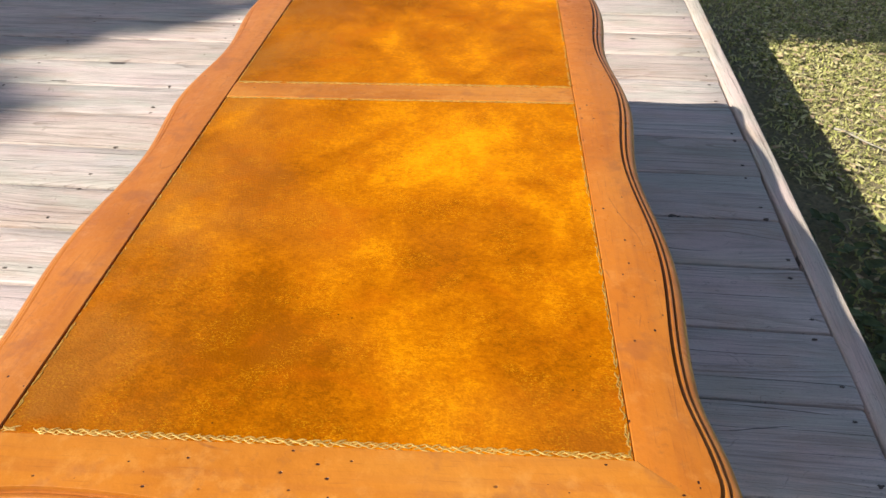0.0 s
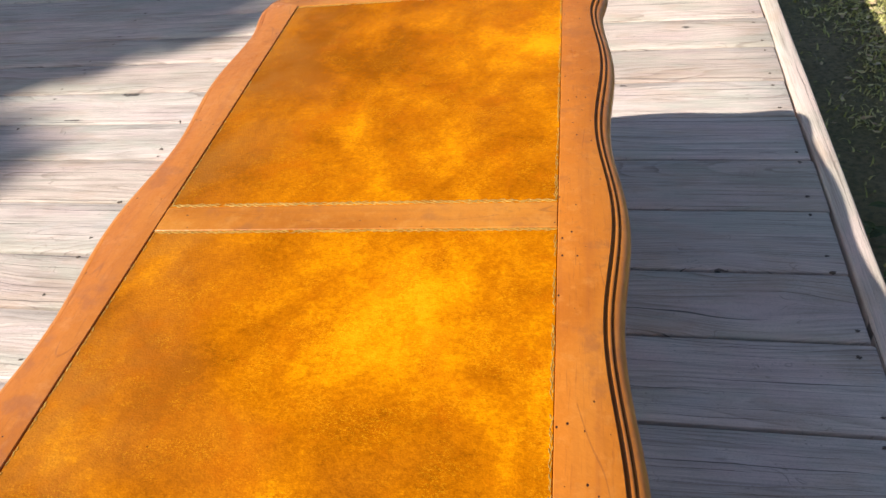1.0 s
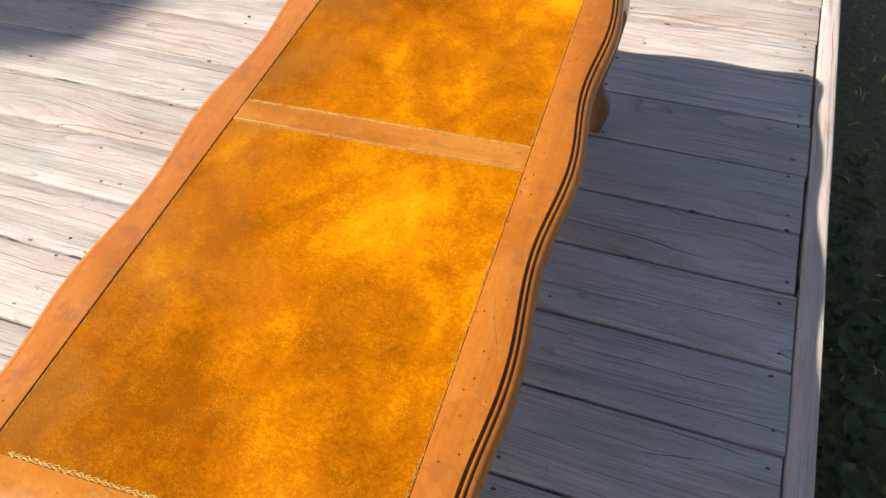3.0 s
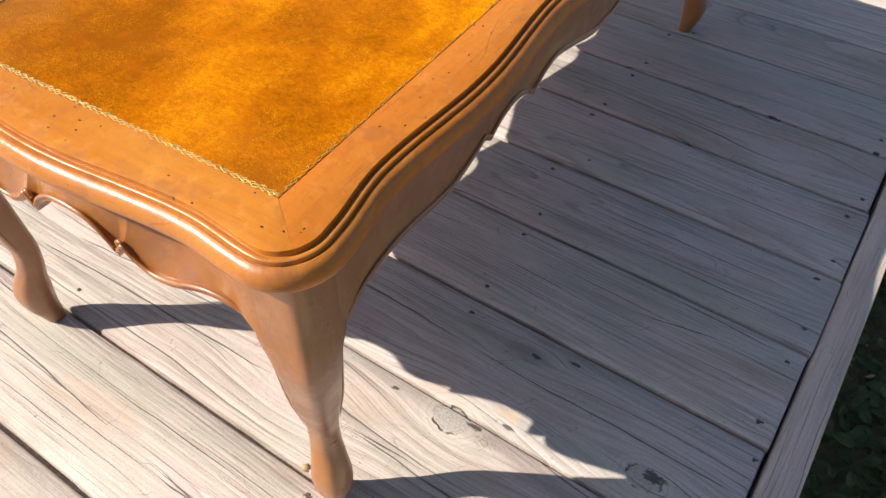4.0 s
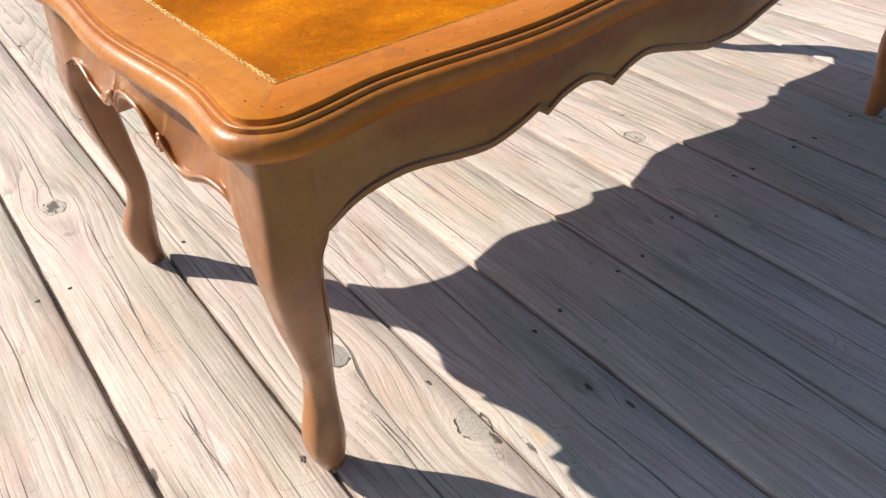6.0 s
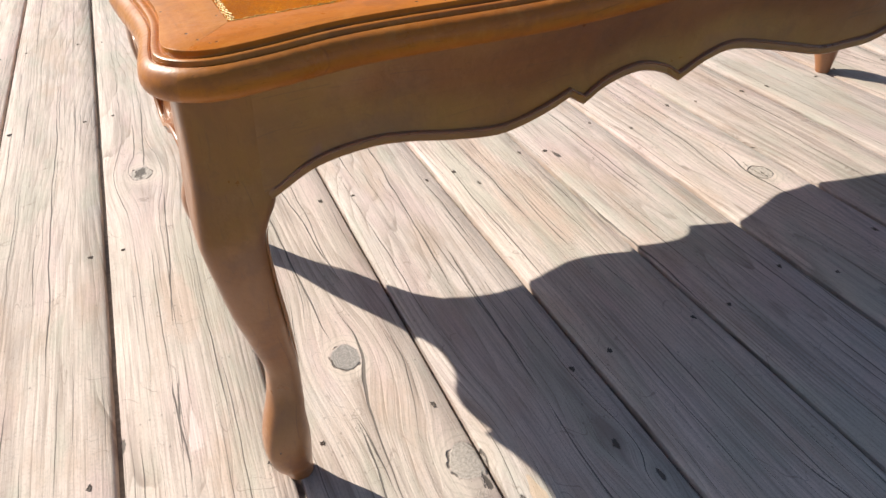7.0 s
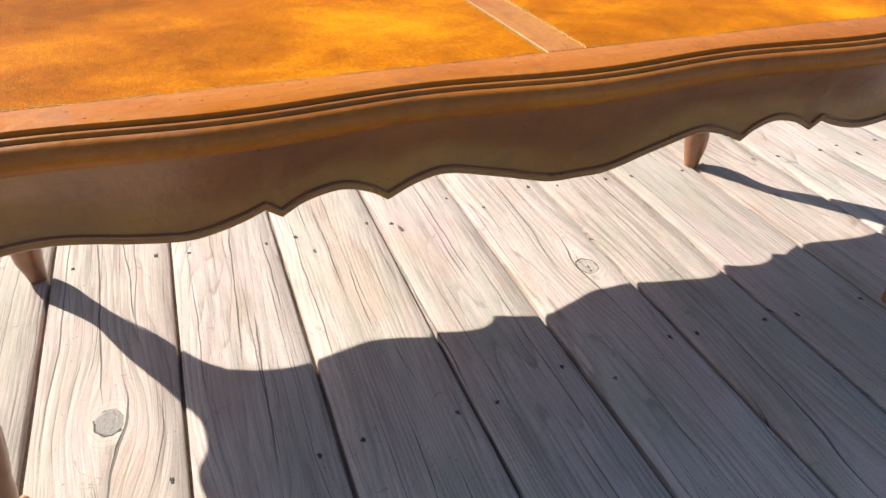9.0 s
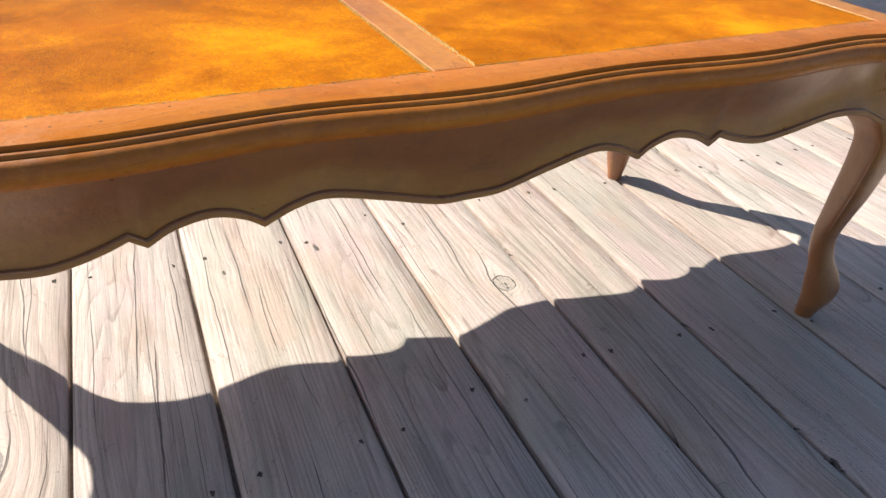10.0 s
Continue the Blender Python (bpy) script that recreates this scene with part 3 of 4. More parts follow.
def rail(name, first, last, inner_a, inner_b, material, strip_material):
    """One mitred rail of the top, with its share of the moulded edge."""
    n = (last - first) % COUNT
    rings, strip = [], []
    for k in range(n + 1):
        i = (first + k) % COUNT
        t = k / n
        q = Vector(inner_a).lerp(Vector(inner_b), t)
        if 0 < k < n:
            if abs(inner_a[0] - inner_b[0]) < abs(inner_a[1] - inner_b[1]):
                lo, hi = sorted((inner_a[1], inner_b[1]))
                q.y = min(max(OUTLINE[i].y, lo), hi)
            else:
                lo, hi = sorted((inner_a[0], inner_b[0]))
                q.x = min(max(OUTLINE[i].x, lo), hi)
        ring = [Vector((q.x, q.y, TOP - 0.0275)), Vector((q.x, q.y, TOP - 0.0006)), Vector((q.x, q.y, TOP)).lerp(Vector((OUTLINE[i].x, OUTLINE[i].y, TOP)), 0.012)]
        edge = [OUTLINE[i] + NORMAL[i] * o + Vector((0, 0, TOP - h)) for o, h in MOULD]
        if k in (0, n):                          # a hairline at the mitre
            tow = OUTLINE[(first + n // 2) % COUNT]
            ring = [q2 + (Vector((tow.x, tow.y, q2.z)) - q2).normalized() * 0.00012 for q2 in ring]
        rings.append(ring + edge[:STEP] + [OUTLINE[i] + NORMAL[i] * MOULD[STEP - 1][0] + Vector((0, 0, TOP - 0.0270))])
        strip.append(edge[STEP - 1:] + [OUTLINE[i] + NORMAL[i] * (MOULD[STEP - 1][0] - 0.0001) + Vector((0, 0, TOP - 0.0270))])
    one = part(name, mesh_of(name, *loft(rings), material, 38), table)
    part("moulding", mesh_of("moulding", *loft(strip), strip_material, 38), one, "browner moulded edge")
    return one


rail("side_rail", corner[3], corner[0], (LX, LY0, 0), (LX, LY1, 0), WOOD_LONG, EDGE_LONG)
rail("end_rail", corner[0], corner[1], (LX, LY1, 0), (-LXL, LY1, 0), WOOD_CROSS, EDGE_CROSS)
rail("side_rail", corner[1], corner[2], (-LXL, LY1, 0), (-LXL, LY0, 0), WOOD_DULL, EDGE_LONG)
rail("end_rail", corner[2], corner[3], (-LXL, LY0, 0), (LX, LY0, 0), WOOD_CROSS, EDGE_CROSS)


def slab(x0, x1, y0, y1, z0, z1, edge=0.0008):
    rings = []
    for inset, z in ((0, z0), (0, z1 - edge), (edge, z1)):
        rings.append([Vector((x0 + inset, y0 + inset, z)), Vector((x1 - inset, y0 + inset, z)), Vector((x1 - inset, y1 - inset, z)), Vector((x0 + inset, y1 - inset, z))])
    return loft(rings)


part("middle_rail", mesh_of("middle_rail", *slab(-LXL + 0.0004, LX - 0.0004, -DIV, DIV, TOP - 0.027, TOP - 0.0002), WOOD_CROSS), table)
# dark sheet below the panels, painted as the shade in their gaps
part("gap_shade_bed", mesh_of("gap_shade_bed", *slab(-LXL - 0.02, LX + 0.02, LY0 - 0.02, LY1 + 0.02, TOP - 0.026, TOP - 0.006), SHADOW_GAP), table)


def braid(x0, x1, y0, y1, z, seed):
    """Tooled border: small leaf-shaped strokes laid over one another like a plait along a panel's edge, rubbed thin along the long sides."""
    rnd = random.Random(seed)
    pieces = []
    runs = (((x0, y0), (x1, y0), 1.0, 1.0), ((x1, y0), (x1, y1), 0.8, 0.55), ((x1, y1), (x0, y1), 1.0, 1.0), ((x0, y1), (x0, y0), 0.35, 0.6))
    for (ax, ay), (bx, by), first, last in runs:
        a, b = Vector((ax, ay, z)), Vector((bx, by, z))
        along = (b - a).normalized()
        inward = Vector((-along.y, along.x, 0))
        length = (b - a).length
        low = min(first, last)
        s, k = 0.003, 0
        while s < length - 0.003:
            near_first, near_last = max(0, 1 - s / 0.11), max(0, 1 - (length - s) / 0.11)
            size = low + (first - low) * near_first + (last - low) * near_last
            k += 1
            lean = (1 if k % 2 else -1) * rnd.uniform(0.22, 0.5)
            worn = noise.noise(Vector((ax * 9 + s * 60, ay * 9, seed))) > 0.48 * size or rnd.random() > 0.5 + 0.47 * size
            if not worn:
                mid = a + along * s + inward * (0.0010 + 0.0026 * size * (0.5 + (-0.36, 0.0, 0.36)[k % 3] + rnd.uniform(-0.12, 0.12)))
                half, bow = rnd.uniform(0.0026, 0.0042) * (0.55 + 0.45 * size), rnd.uniform(0.10, 0.28) * (1 if k % 2 else -1)
                way = along * math.cos(lean) + inward * math.sin(lean) * size
                side = Vector((-way.y, way.x, 0))
                pts = [mid + way * half * t + side * half * bow * (1 - t * t) + Vector((0, 0, 0.00016 * (k % 3))) for t in (-1, -0.5, 0, 0.5, 1)]
                w = rnd.uniform(0.00045, 0.00075) * (0.6 + 0.4 * size)
                pieces.append(tube(pts, [0.2 * w, 0.8 * w, w, 0.8 * w, 0.2 * w], 5, 0.45))
            s += rnd.uniform(0.0010, 0.0017) / (0.4 + 0.6 * size)
    return joined(*pieces)


for k, (y0, y1) in enumerate(((LY0, -DIV), (DIV, LY1))):
    gap = 0.0011
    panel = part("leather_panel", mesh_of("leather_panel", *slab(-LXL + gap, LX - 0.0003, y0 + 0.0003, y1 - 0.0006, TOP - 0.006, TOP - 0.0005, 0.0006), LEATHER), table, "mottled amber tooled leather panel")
    part("gold_border", mesh_of("gold_border", *braid(-LXL + gap, LX - 0.0003, y0 + 0.0003, y1 - 0.0006, TOP - 0.0005, 3 + k), GOLD), panel, "worn gold plaited border")["kind"] = "stuff"

# aprons: half profiles of the lower edge, in runs that meet in points
LONG_EDGE = (((0, 0.2755), (0.030, 0.2765), (0.077, 0.2890), (0.123, 0.2995), (0.150, 0.2955), (0.175, 0.2845)),
             ((0.175, 0.2845), (0.190, 0.2940), (0.213, 0.3000), (0.240, 0.2950), (0.260, 0.2845)),
             ((0.260, 0.2845), (0.272, 0.2925)),
             ((0.272, 0.2925), (0.290, 0.2855), (0.313, 0.2795), (0.334, 0.2780), (0.3665, 0.2835), (0.400, 0.2915), (0.428, 0.2950), (0.463, 0.2915), (0.494, 0.2780)))
END_EDGE = (((0, 0.3110), (0.020, 0.3080), (0.037, 0.2970), (0.049, 0.2820)),
            ((0.049, 0.2820), (0.058, 0.2930)),
            ((0.058, 0.2930), (0.070, 0.2825), (0.086, 0.2765), (0.108, 0.2800), (0.132, 0.2895), (0.150, 0.2925), (0.170, 0.2895), (0.194, 0.2760)))


def edge_line(runs, steps):
    half = []
    for run in runs:
        half += [tuple(p) for p in spline(run, steps)][(1 if half else 0):]
    return [(-s, z) for s, z in half[:0:-1]] + half


# cabriole legs: height, inset of the axis from the corner, half width, squareness
LEG = ((0.352, 0.0245, 0.0260, 7.0), (0.300, 0.0205, 0.0258, 6.5), (0.277, 0.0180, 0.0268, 6.0), (0.262, 0.0132, 0.0235, 5.5), (0.248, 0.0110, 0.0213, 5.0),
       (0.215, 0.0133, 0.0193, 4.5), (0.181, 0.0172, 0.0178, 4.0), (0.150, 0.0217, 0.0152, 3.6), (0.121, 0.0255, 0.0130, 3.2), (0.102, 0.0248, 0.0132, 2.8),
       (0.087, 0.0226, 0.0145, 2.5), (0.070, 0.0185, 0.0168, 2.4), (0.054, 0.0165, 0.0190, 2.3), (0.040, 0.0157, 0.0188, 2.2), (0.025, 0.0165, 0.0165, 2.2),
       (0.012, 0.0190, 0.0135, 2.1), (0.0, 0.0210, 0.0112, 2.1))
CX, CY = 0.2325, 0.5370


def leg_face(z):
    """How far a leg's outer face stands from the corner lines at a height."""
    z = min(max(z, 0.0), 0.352)
    for (z1, i1, h1, _), (z0, i0, h0, _) in zip(LEG, LEG[1:]):
        if z >= z0:
            f = (z - z0) / (z1 - z0)
            return (h0 - i0) * (1 - f) + (h1 - i1) * f
    return h0 - i0


def apron(edge, lip_at, top_at, material, bead_size, corner_line, depth, lip_step):
    """lip_at(s), top_at(s): the face's foot and head at s along the side, and the way outward."""
    rings, lip = [], []
    head = TOP - 0.0225
    last = edge[-1][0]
    edge = [(-last - 0.018, edge[-1][1] - 0.004), (-last - 0.009, edge[-1][1] - 0.003)] + edge + [(last + 0.009, edge[-1][1] - 0.003), (last + 0.018, edge[-1][1] - 0.004)]
    for s, z in edge:
        blend = min(1, max(0, (abs(s) - last + 0.045) / 0.045))
        blend = blend * blend * (3 - 2 * blend)  # the face runs over into the leg
        sunk = max(0, abs(s) - last) * 0.06
        hollow = depth * min(1, max(0, (last - abs(s)) / 0.08))
        (f0, out), (f1, _) = lip_at(s), top_at(s)
        back = f0 - out * 0.018
        ring = [back + Vector((0, 0, head)), back + Vector((0, 0, z + 0.0005)), f0 - out * 0.0015 + Vector((0, 0, z)), f0 + Vector((0, 0, z + 0.0012)), f0 + Vector((0, 0, z + 0.0058)), f0 - out * 0.0012 + Vector((0, 0, z + 0.0078))]
        f0 = f0 - out * lip_step                 # the face lies behind the lip
        for k in range(1, 7):
            h = k / 6
            ring.append(f0.lerp(f1, h) - out * hollow * math.sin(math.pi * min(1, h * 1.15)) + Vector((0, 0, z + 0.0085 + (head - z - 0.0085) * h)))
        ring.insert(6, f0 + Vector((0, 0, z + 0.0080)))
        for q in ring[6:]:
            q += out * ((corner_line + leg_face(q.z) - 0.0001 - sunk - q.dot(out)) * blend)
        f0 = ring[4] - Vector((0, 0, ring[4].z))
        rings.append(ring)
        if abs(s) > last:
            continue
        lip.append(f0 - out * 0.0003 + Vector((0, 0, z + 0.0068)))
    body = part("apron", mesh_of("apron", *loft(rings), material, 35), table)
    part("bead", mesh_of("bead", *tube(lip, bead_size, 6), material, 60), body)
    if bead_size > 0.0015:                       # the lip rolls up into a small curl at either notch
        for side in (-1, 1):
            pts, rad = [], []
            for k in range(13):
                a, r = -1.9 + 0.40 * k, 0.0052 - 0.00022 * k
                s, z = side * (0.0560 - r * math.cos(a)), 0.2985 + r * math.sin(a)
                f, out = lip_at(s)
                pts.append(f - out * (0.0022 - 0.00008 * k) + Vector((0, 0, z)))
                rad.append(0.0027 - 0.00009 * k)
            part("curl", mesh_of("curl", *tube(pts, rad, 8), material, 60), body)
    return body


def end_lip(x):
    return eased(abs(x), ((0, 0.5440), (0.100, 0.5435), (0.200, 0.5385)))


def side_lip(y):
    return eased(abs(y), ((0, 0.2315), (0.300, 0.2312), (0.470, 0.2385), (0.520, 0.2405)))


long_line, end_line = edge_line(LONG_EDGE, 7), edge_line(END_EDGE, 7)
for sgn in (1, -1):
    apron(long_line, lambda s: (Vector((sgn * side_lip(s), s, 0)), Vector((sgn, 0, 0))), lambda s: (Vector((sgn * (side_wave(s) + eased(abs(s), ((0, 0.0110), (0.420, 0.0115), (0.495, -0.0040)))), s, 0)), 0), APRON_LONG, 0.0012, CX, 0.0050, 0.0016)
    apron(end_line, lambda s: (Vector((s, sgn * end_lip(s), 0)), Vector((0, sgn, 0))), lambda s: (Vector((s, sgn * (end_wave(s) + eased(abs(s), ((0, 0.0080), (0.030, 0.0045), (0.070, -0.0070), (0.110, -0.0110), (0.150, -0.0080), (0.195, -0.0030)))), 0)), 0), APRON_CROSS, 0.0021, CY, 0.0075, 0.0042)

def leg(sx, sy):
    rings = []
    for z, inset, h, power in spline(LEG, 4):
        ring = []
        for j in range(40):
            a = 2 * math.pi * (j + 0.5) / 40
            c, s = math.cos(a), math.sin(a)
            toe = max(0, 1 - abs(z - 0.045) / 0.04) if c > 0 and s > 0 else 0
            e = 2 / (power + 2.2 * toe)          # the foot draws out to a toe at the corner
            ring.append(Vector((sx * (CX - inset + h * math.copysign(abs(c) ** e, c)), sy * (CY - inset + h * math.copysign(abs(s) ** e, s)), max(z, 0))))
        rings.append(ring)
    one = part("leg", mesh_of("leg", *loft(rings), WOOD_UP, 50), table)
    for ex, ey in ((-0.97, 0.80), (0.80, -0.97)):    # a fine raised edge down both flanks
        pts = [Vector((sx * (CX - inset + h * ex), sy * (CY - inset + h * ey), z)) for z, inset, h, power in spline(LEG, 4) if 0.118 < z < 0.262]
        part("bead", mesh_of("bead", *tube(pts, [0.0001 + 0.0013 * math.sin(math.pi * k / (len(pts) - 1)) for k in range(len(pts))], 6), WOOD_UP, 60), one)


for sx in (1, -1):
    for sy in (1, -1):
        leg(sx, sy)


# ---- lawn ----
def scatter(name, count, area, make, material, seed):
    rnd = random.Random(seed)
    verts, faces = [], []
    x0, x1, y0, y1 = area
    for _ in range(count):
        x, y = rnd.uniform(x0, x1), rnd.uniform(y0, y1)
        weedy_shade = min(1, max(0, (1.42 - x + 0.25 * noise.noise(Vector((x * 3, y * 3, 5)))) / 0.3))
        if rnd.random() < (max(1 - weedy_shade, (y - 0.7) / 0.7) if make is weed else 0.97 * weedy_shade):
            continue                             # broad-leaved weeds along the deck; dry turf farther out, thinned here to deepen the shade
        if rnd.random() > min(4.2 - x, 5.4 - y, y + 1.9) / 1.2 + 0.25 * noise.noise(Vector((x * 2, y * 2, 0))):
            continue                             # the turf thins out away from the deck
        make(rnd, x, y, verts, faces)
    me = bpy.data.meshes.new(name)
    me.from_pydata(verts, [], faces)
    me.materials.append(material)
    return new(name, me)


def blade(rnd, x, y, verts, faces):
    a, lean = rnd.uniform(0, 6.283), rnd.uniform(0.6, 2.4)
    length, wide = rnd.uniform(0.008, 0.026), rnd.uniform(0.0016, 0.0046)
    dx, dy = math.cos(a), math.sin(a)
    b = len(verts)
    for t, w in ((0, 1), (0.55, 0.8)):
        px, py, pz = x + dx * length * lean * 0.5 * t, y + dy * length * lean * 0.5 * t, GROUND + length * t
        verts += [(px - dy * wide * w, py + dx * wide * w, pz), (px + dy * wide * w, py - dx * wide * w, pz)]
    verts.append((x + dx * length * lean, y + dy * length * lean, GROUND + length * rnd.uniform(0.3, 1.0)))
    faces += [(b, b + 1, b + 3, b + 2), (b + 2, b + 3, b + 4)]


def straw(rnd, x, y, verts, faces):
    a, length, wide = rnd.uniform(0, 6.283), rnd.uniform(0.03, 0.11), rnd.uniform(0.0007, 0.0016)
    dx, dy, z, bend = math.cos(a), math.sin(a), GROUND + rnd.uniform(0.012, 0.04), rnd.uniform(-0.15, 0.15)
    b = len(verts)
    for t in (-0.5, 0.0, 0.5):
        px, py = x + dx * length * t - dy * bend * length * t * t * 4, y + dy * length * t + dx * bend * length * t * t * 4
        verts += [(px - dy * wide, py + dx * wide, z + 0.001), (px + dy * wide, py - dx * wide, z)]
    faces += [(b, b + 1, b + 3, b + 2), (b + 2, b + 3, b + 5, b + 4)]


def fallen_leaf(rnd, x, y, verts, faces):
    a, l = rnd.uniform(0, 6.283), rnd.uniform(0.006, 0.019)
    w, z = l * rnd.uniform(0.3, 0.5), GROUND + rnd.uniform(0.01, 0.035)
    dx, dy = math.cos(a), math.sin(a)
    b = len(verts)
    for t, q in ((-1, 0), (-0.35, 1), (0.4, 0.8), (1, 0)):
        for side in ((-1, 1) if q else (0,)):
            verts.append((x + dx * l * t - dy * w * q * side, y + dy * l * t + dx * w * q * side, z + rnd.uniform(-0.3, 0.5) * w))
    faces += [(b, b + 1, b + 2), (b + 1, b + 3, b + 4, b + 2), (b + 3, b + 5, b + 4)]


def clover(rnd, x, y, verts, faces):
    z, a0, r = GROUND + rnd.uniform(0.015, 0.05), rnd.uniform(0, 6.283), rnd.uniform(0.007, 0.016)
    b = len(verts)
    verts.append((x, y, z))
    for k in range(3):
        a = a0 + k * 2.094
        for da, q in ((-0.6, 0.75), (0.0, 1.0), (0.6, 0.75)):
            verts.append((x + r * q * math.cos(a + da), y + r * q * math.sin(a + da), z + rnd.uniform(-0.3, 0.5) * r))
        faces.append((b, b + 1 + 3 * k, b + 2 + 3 * k, b + 3 + 3 * k))


def weed(rnd, x, y, verts, faces):
    """A broad leaf on a slant, folded along its midrib."""
    a, l = rnd.uniform(0, 6.283), rnd.uniform(0.012, 0.034)
    w, z, tip = l * rnd.uniform(0.42, 0.68), GROUND + rnd.uniform(0.012, 0.07), rnd.uniform(-0.5, 0.4) * l
    dx, dy = math.cos(a), math.sin(a)
    b = len(verts)
    for t, q in ((-1, 0.12), (-0.55, 0.8), (0.0, 1.0), (0.55, 0.72), (1, 0.05)):
        for side in (-1, 0, 1):
            verts.append((x + dx * l * t - dy * w * q * side, y + dy * l * t + dx * w * q * side, z + tip * (t + 1) / 2 + (0.22 * w if side else 0) - 0.15 * l * t * t))
    for i in range(4):
        for j in (0, 1):
            k = b + 3 * i + j
            faces.append((k, k + 1, k + 4, k + 3))


tagged(scatter("weeds", 4200, (0.60, 1.6, -1.9, 1.6), weed, WEED, 15), "dark green broad-leaved weeds growing along the deck", "weeds", kind="stuff")
tagged(scatter("grass", 170000, (0.60, 4.2, -1.9, 5.4), blade, GRASS, 11), "short dry yellow-green grass blades beside the deck", "grass", kind="stuff")
tagged(scatter("clover", 13000, (0.60, 4.2, -1.9, 5.4), clover, CLOVER, 12), "small yellow-green clover leaves among the grass", "clover", kind="stuff")
tagged(scatter("straw", 4500, (0.60, 4.2, -1.9, 5.4), straw, STRAW, 13), "pale dry grass stalks lying on the lawn", "straw", kind="stuff")
tagged(scatter("fallen_leaves", 26000, (0.60, 4.2, -1.9, 5.4), fallen_leaf, DRY_LEAF, 14), "small dry brown leaves lying on the lawn", "leaves", kind="stuff")


# ---- small things lying about ----
def deck_leaf():
    """A curled fallen leaf with its midrib."""
    rings = []
    for k in range(9):
        t = k / 8
        w = 0.0075 * math.sin(math.pi * min(1, t * 1.02)) ** 0.8 + 0.0003
        rings.append([Vector((0.042 * (t - 0.5), w * f, 0.0012 + 0.0022 * abs(f) ** 2 + 0.004 * math.sin(3 * t) * t)) for f in (-1, -0.5, 0, 0.5, 1)])
    top = loft(rings, closed_ring=False, cap=False)
    under = ([v - Vector((0, 0, 0.0006)) for v in top[0]], top[1])
    rib = tube([Vector((0.042 * (t - 0.62), 0, 0.0014 + 0.004 * math.sin(3 * max(t, 0)) * max(t, 0))) for t in np.linspace(-0.1, 1, 9)], 0.0005, 5)
    ob = new("leaf", mesh_of("leaf", *joined(top, under, rib), PALE_LEAF, 60))
    ob.matrix_world = pose(-0.573, -0.028, -0.001, 0, 0, -8)
    return tagged(ob, "small curled pale yellow leaf on the deck", "leaf")


def wood_chip():
    rnd = random.Random(8)
    rings = []
    for z, r in ((0, 0.6), (0.25, 0.95), (0.6, 1.0), (0.9, 0.6), (1.0, 0.15)):
        rings.append([Vector((0.0055 * r * math.cos(a) * rnd.uniform(0.8, 1.2), 0.004 * r * math.sin(a) * rnd.uniform(0.8, 1.2), 0.007 * z)) for a in (2 * math.pi * j / 9 for j in range(9))])
    ob = new("wood_chip", mesh_of("wood_chip", *loft(rings), CHIP, 50))
    ob.matrix_world = pose(0.169, -0.513, -0.004, 0, 12, 30)
    return tagged(ob, "small tan wood chip caught in a deck joint", "wood chip")


def lawn_twig():
    main = spline([(1.396, 1.929, GROUND + 0.022), (1.43, 1.89, GROUND + 0.026), (1.468, 1.835, GROUND + 0.022), (1.52, 1.76, GROUND + 0.024)], 6)
    side = spline([(1.43, 1.89, GROUND + 0.026), (1.455, 1.878, GROUND + 0.030), (1.475, 1.872, GROUND + 0.026)], 4)
    ob = new("twig", mesh_of("twig", *joined(tube(main, [0.0055 - 0.00018 * k for k in range(len(main))], 7), tube(side, 0.0018, 5)), TWIG, 60))
    return tagged(ob, "pale grey dry twig lying in the grass", "twig")


deck_leaf()
wood_chip()
lawn_twig()

# ---- unseen tree, added to cast the shade on deck and lawn ----
# where the foliage's shade falls on the deck's level: x, y, radius of the clump, its height
CLUMPS = ((-1.08, 1.57, 0.49, 6.0), (-1.45, 2.10, 0.60, 6.2), (-0.78, 2.28, 0.50, 6.0), (-0.10, 2.85, 0.42, 5.6), (0.86, 2.94, 0.42, 5.2), (1.55, 2.84, 0.46, 5.2), (2.0, 3.8, 0.6, 5.4), (0.9, 4.6, 0.7, 5.6), (2.0, 4.7, 0.7, 5.6),
          (2.2, 2.98, 0.5, 5.2), (0.3, 3.7, 0.6, 5.6), (1.4, 3.9, 0.6, 5.5), (-1.13, 0.62, 0.15, 7.0), (-1.32, 0.55, 0.17, 7.0), (-1.20, 0.74, 0.13, 6.8), (-1.62, 1.12, 0.38, 6.4), (-1.85, 1.50, 0.55, 6.2), (-1.75, 0.66, 0.42, 6.6))


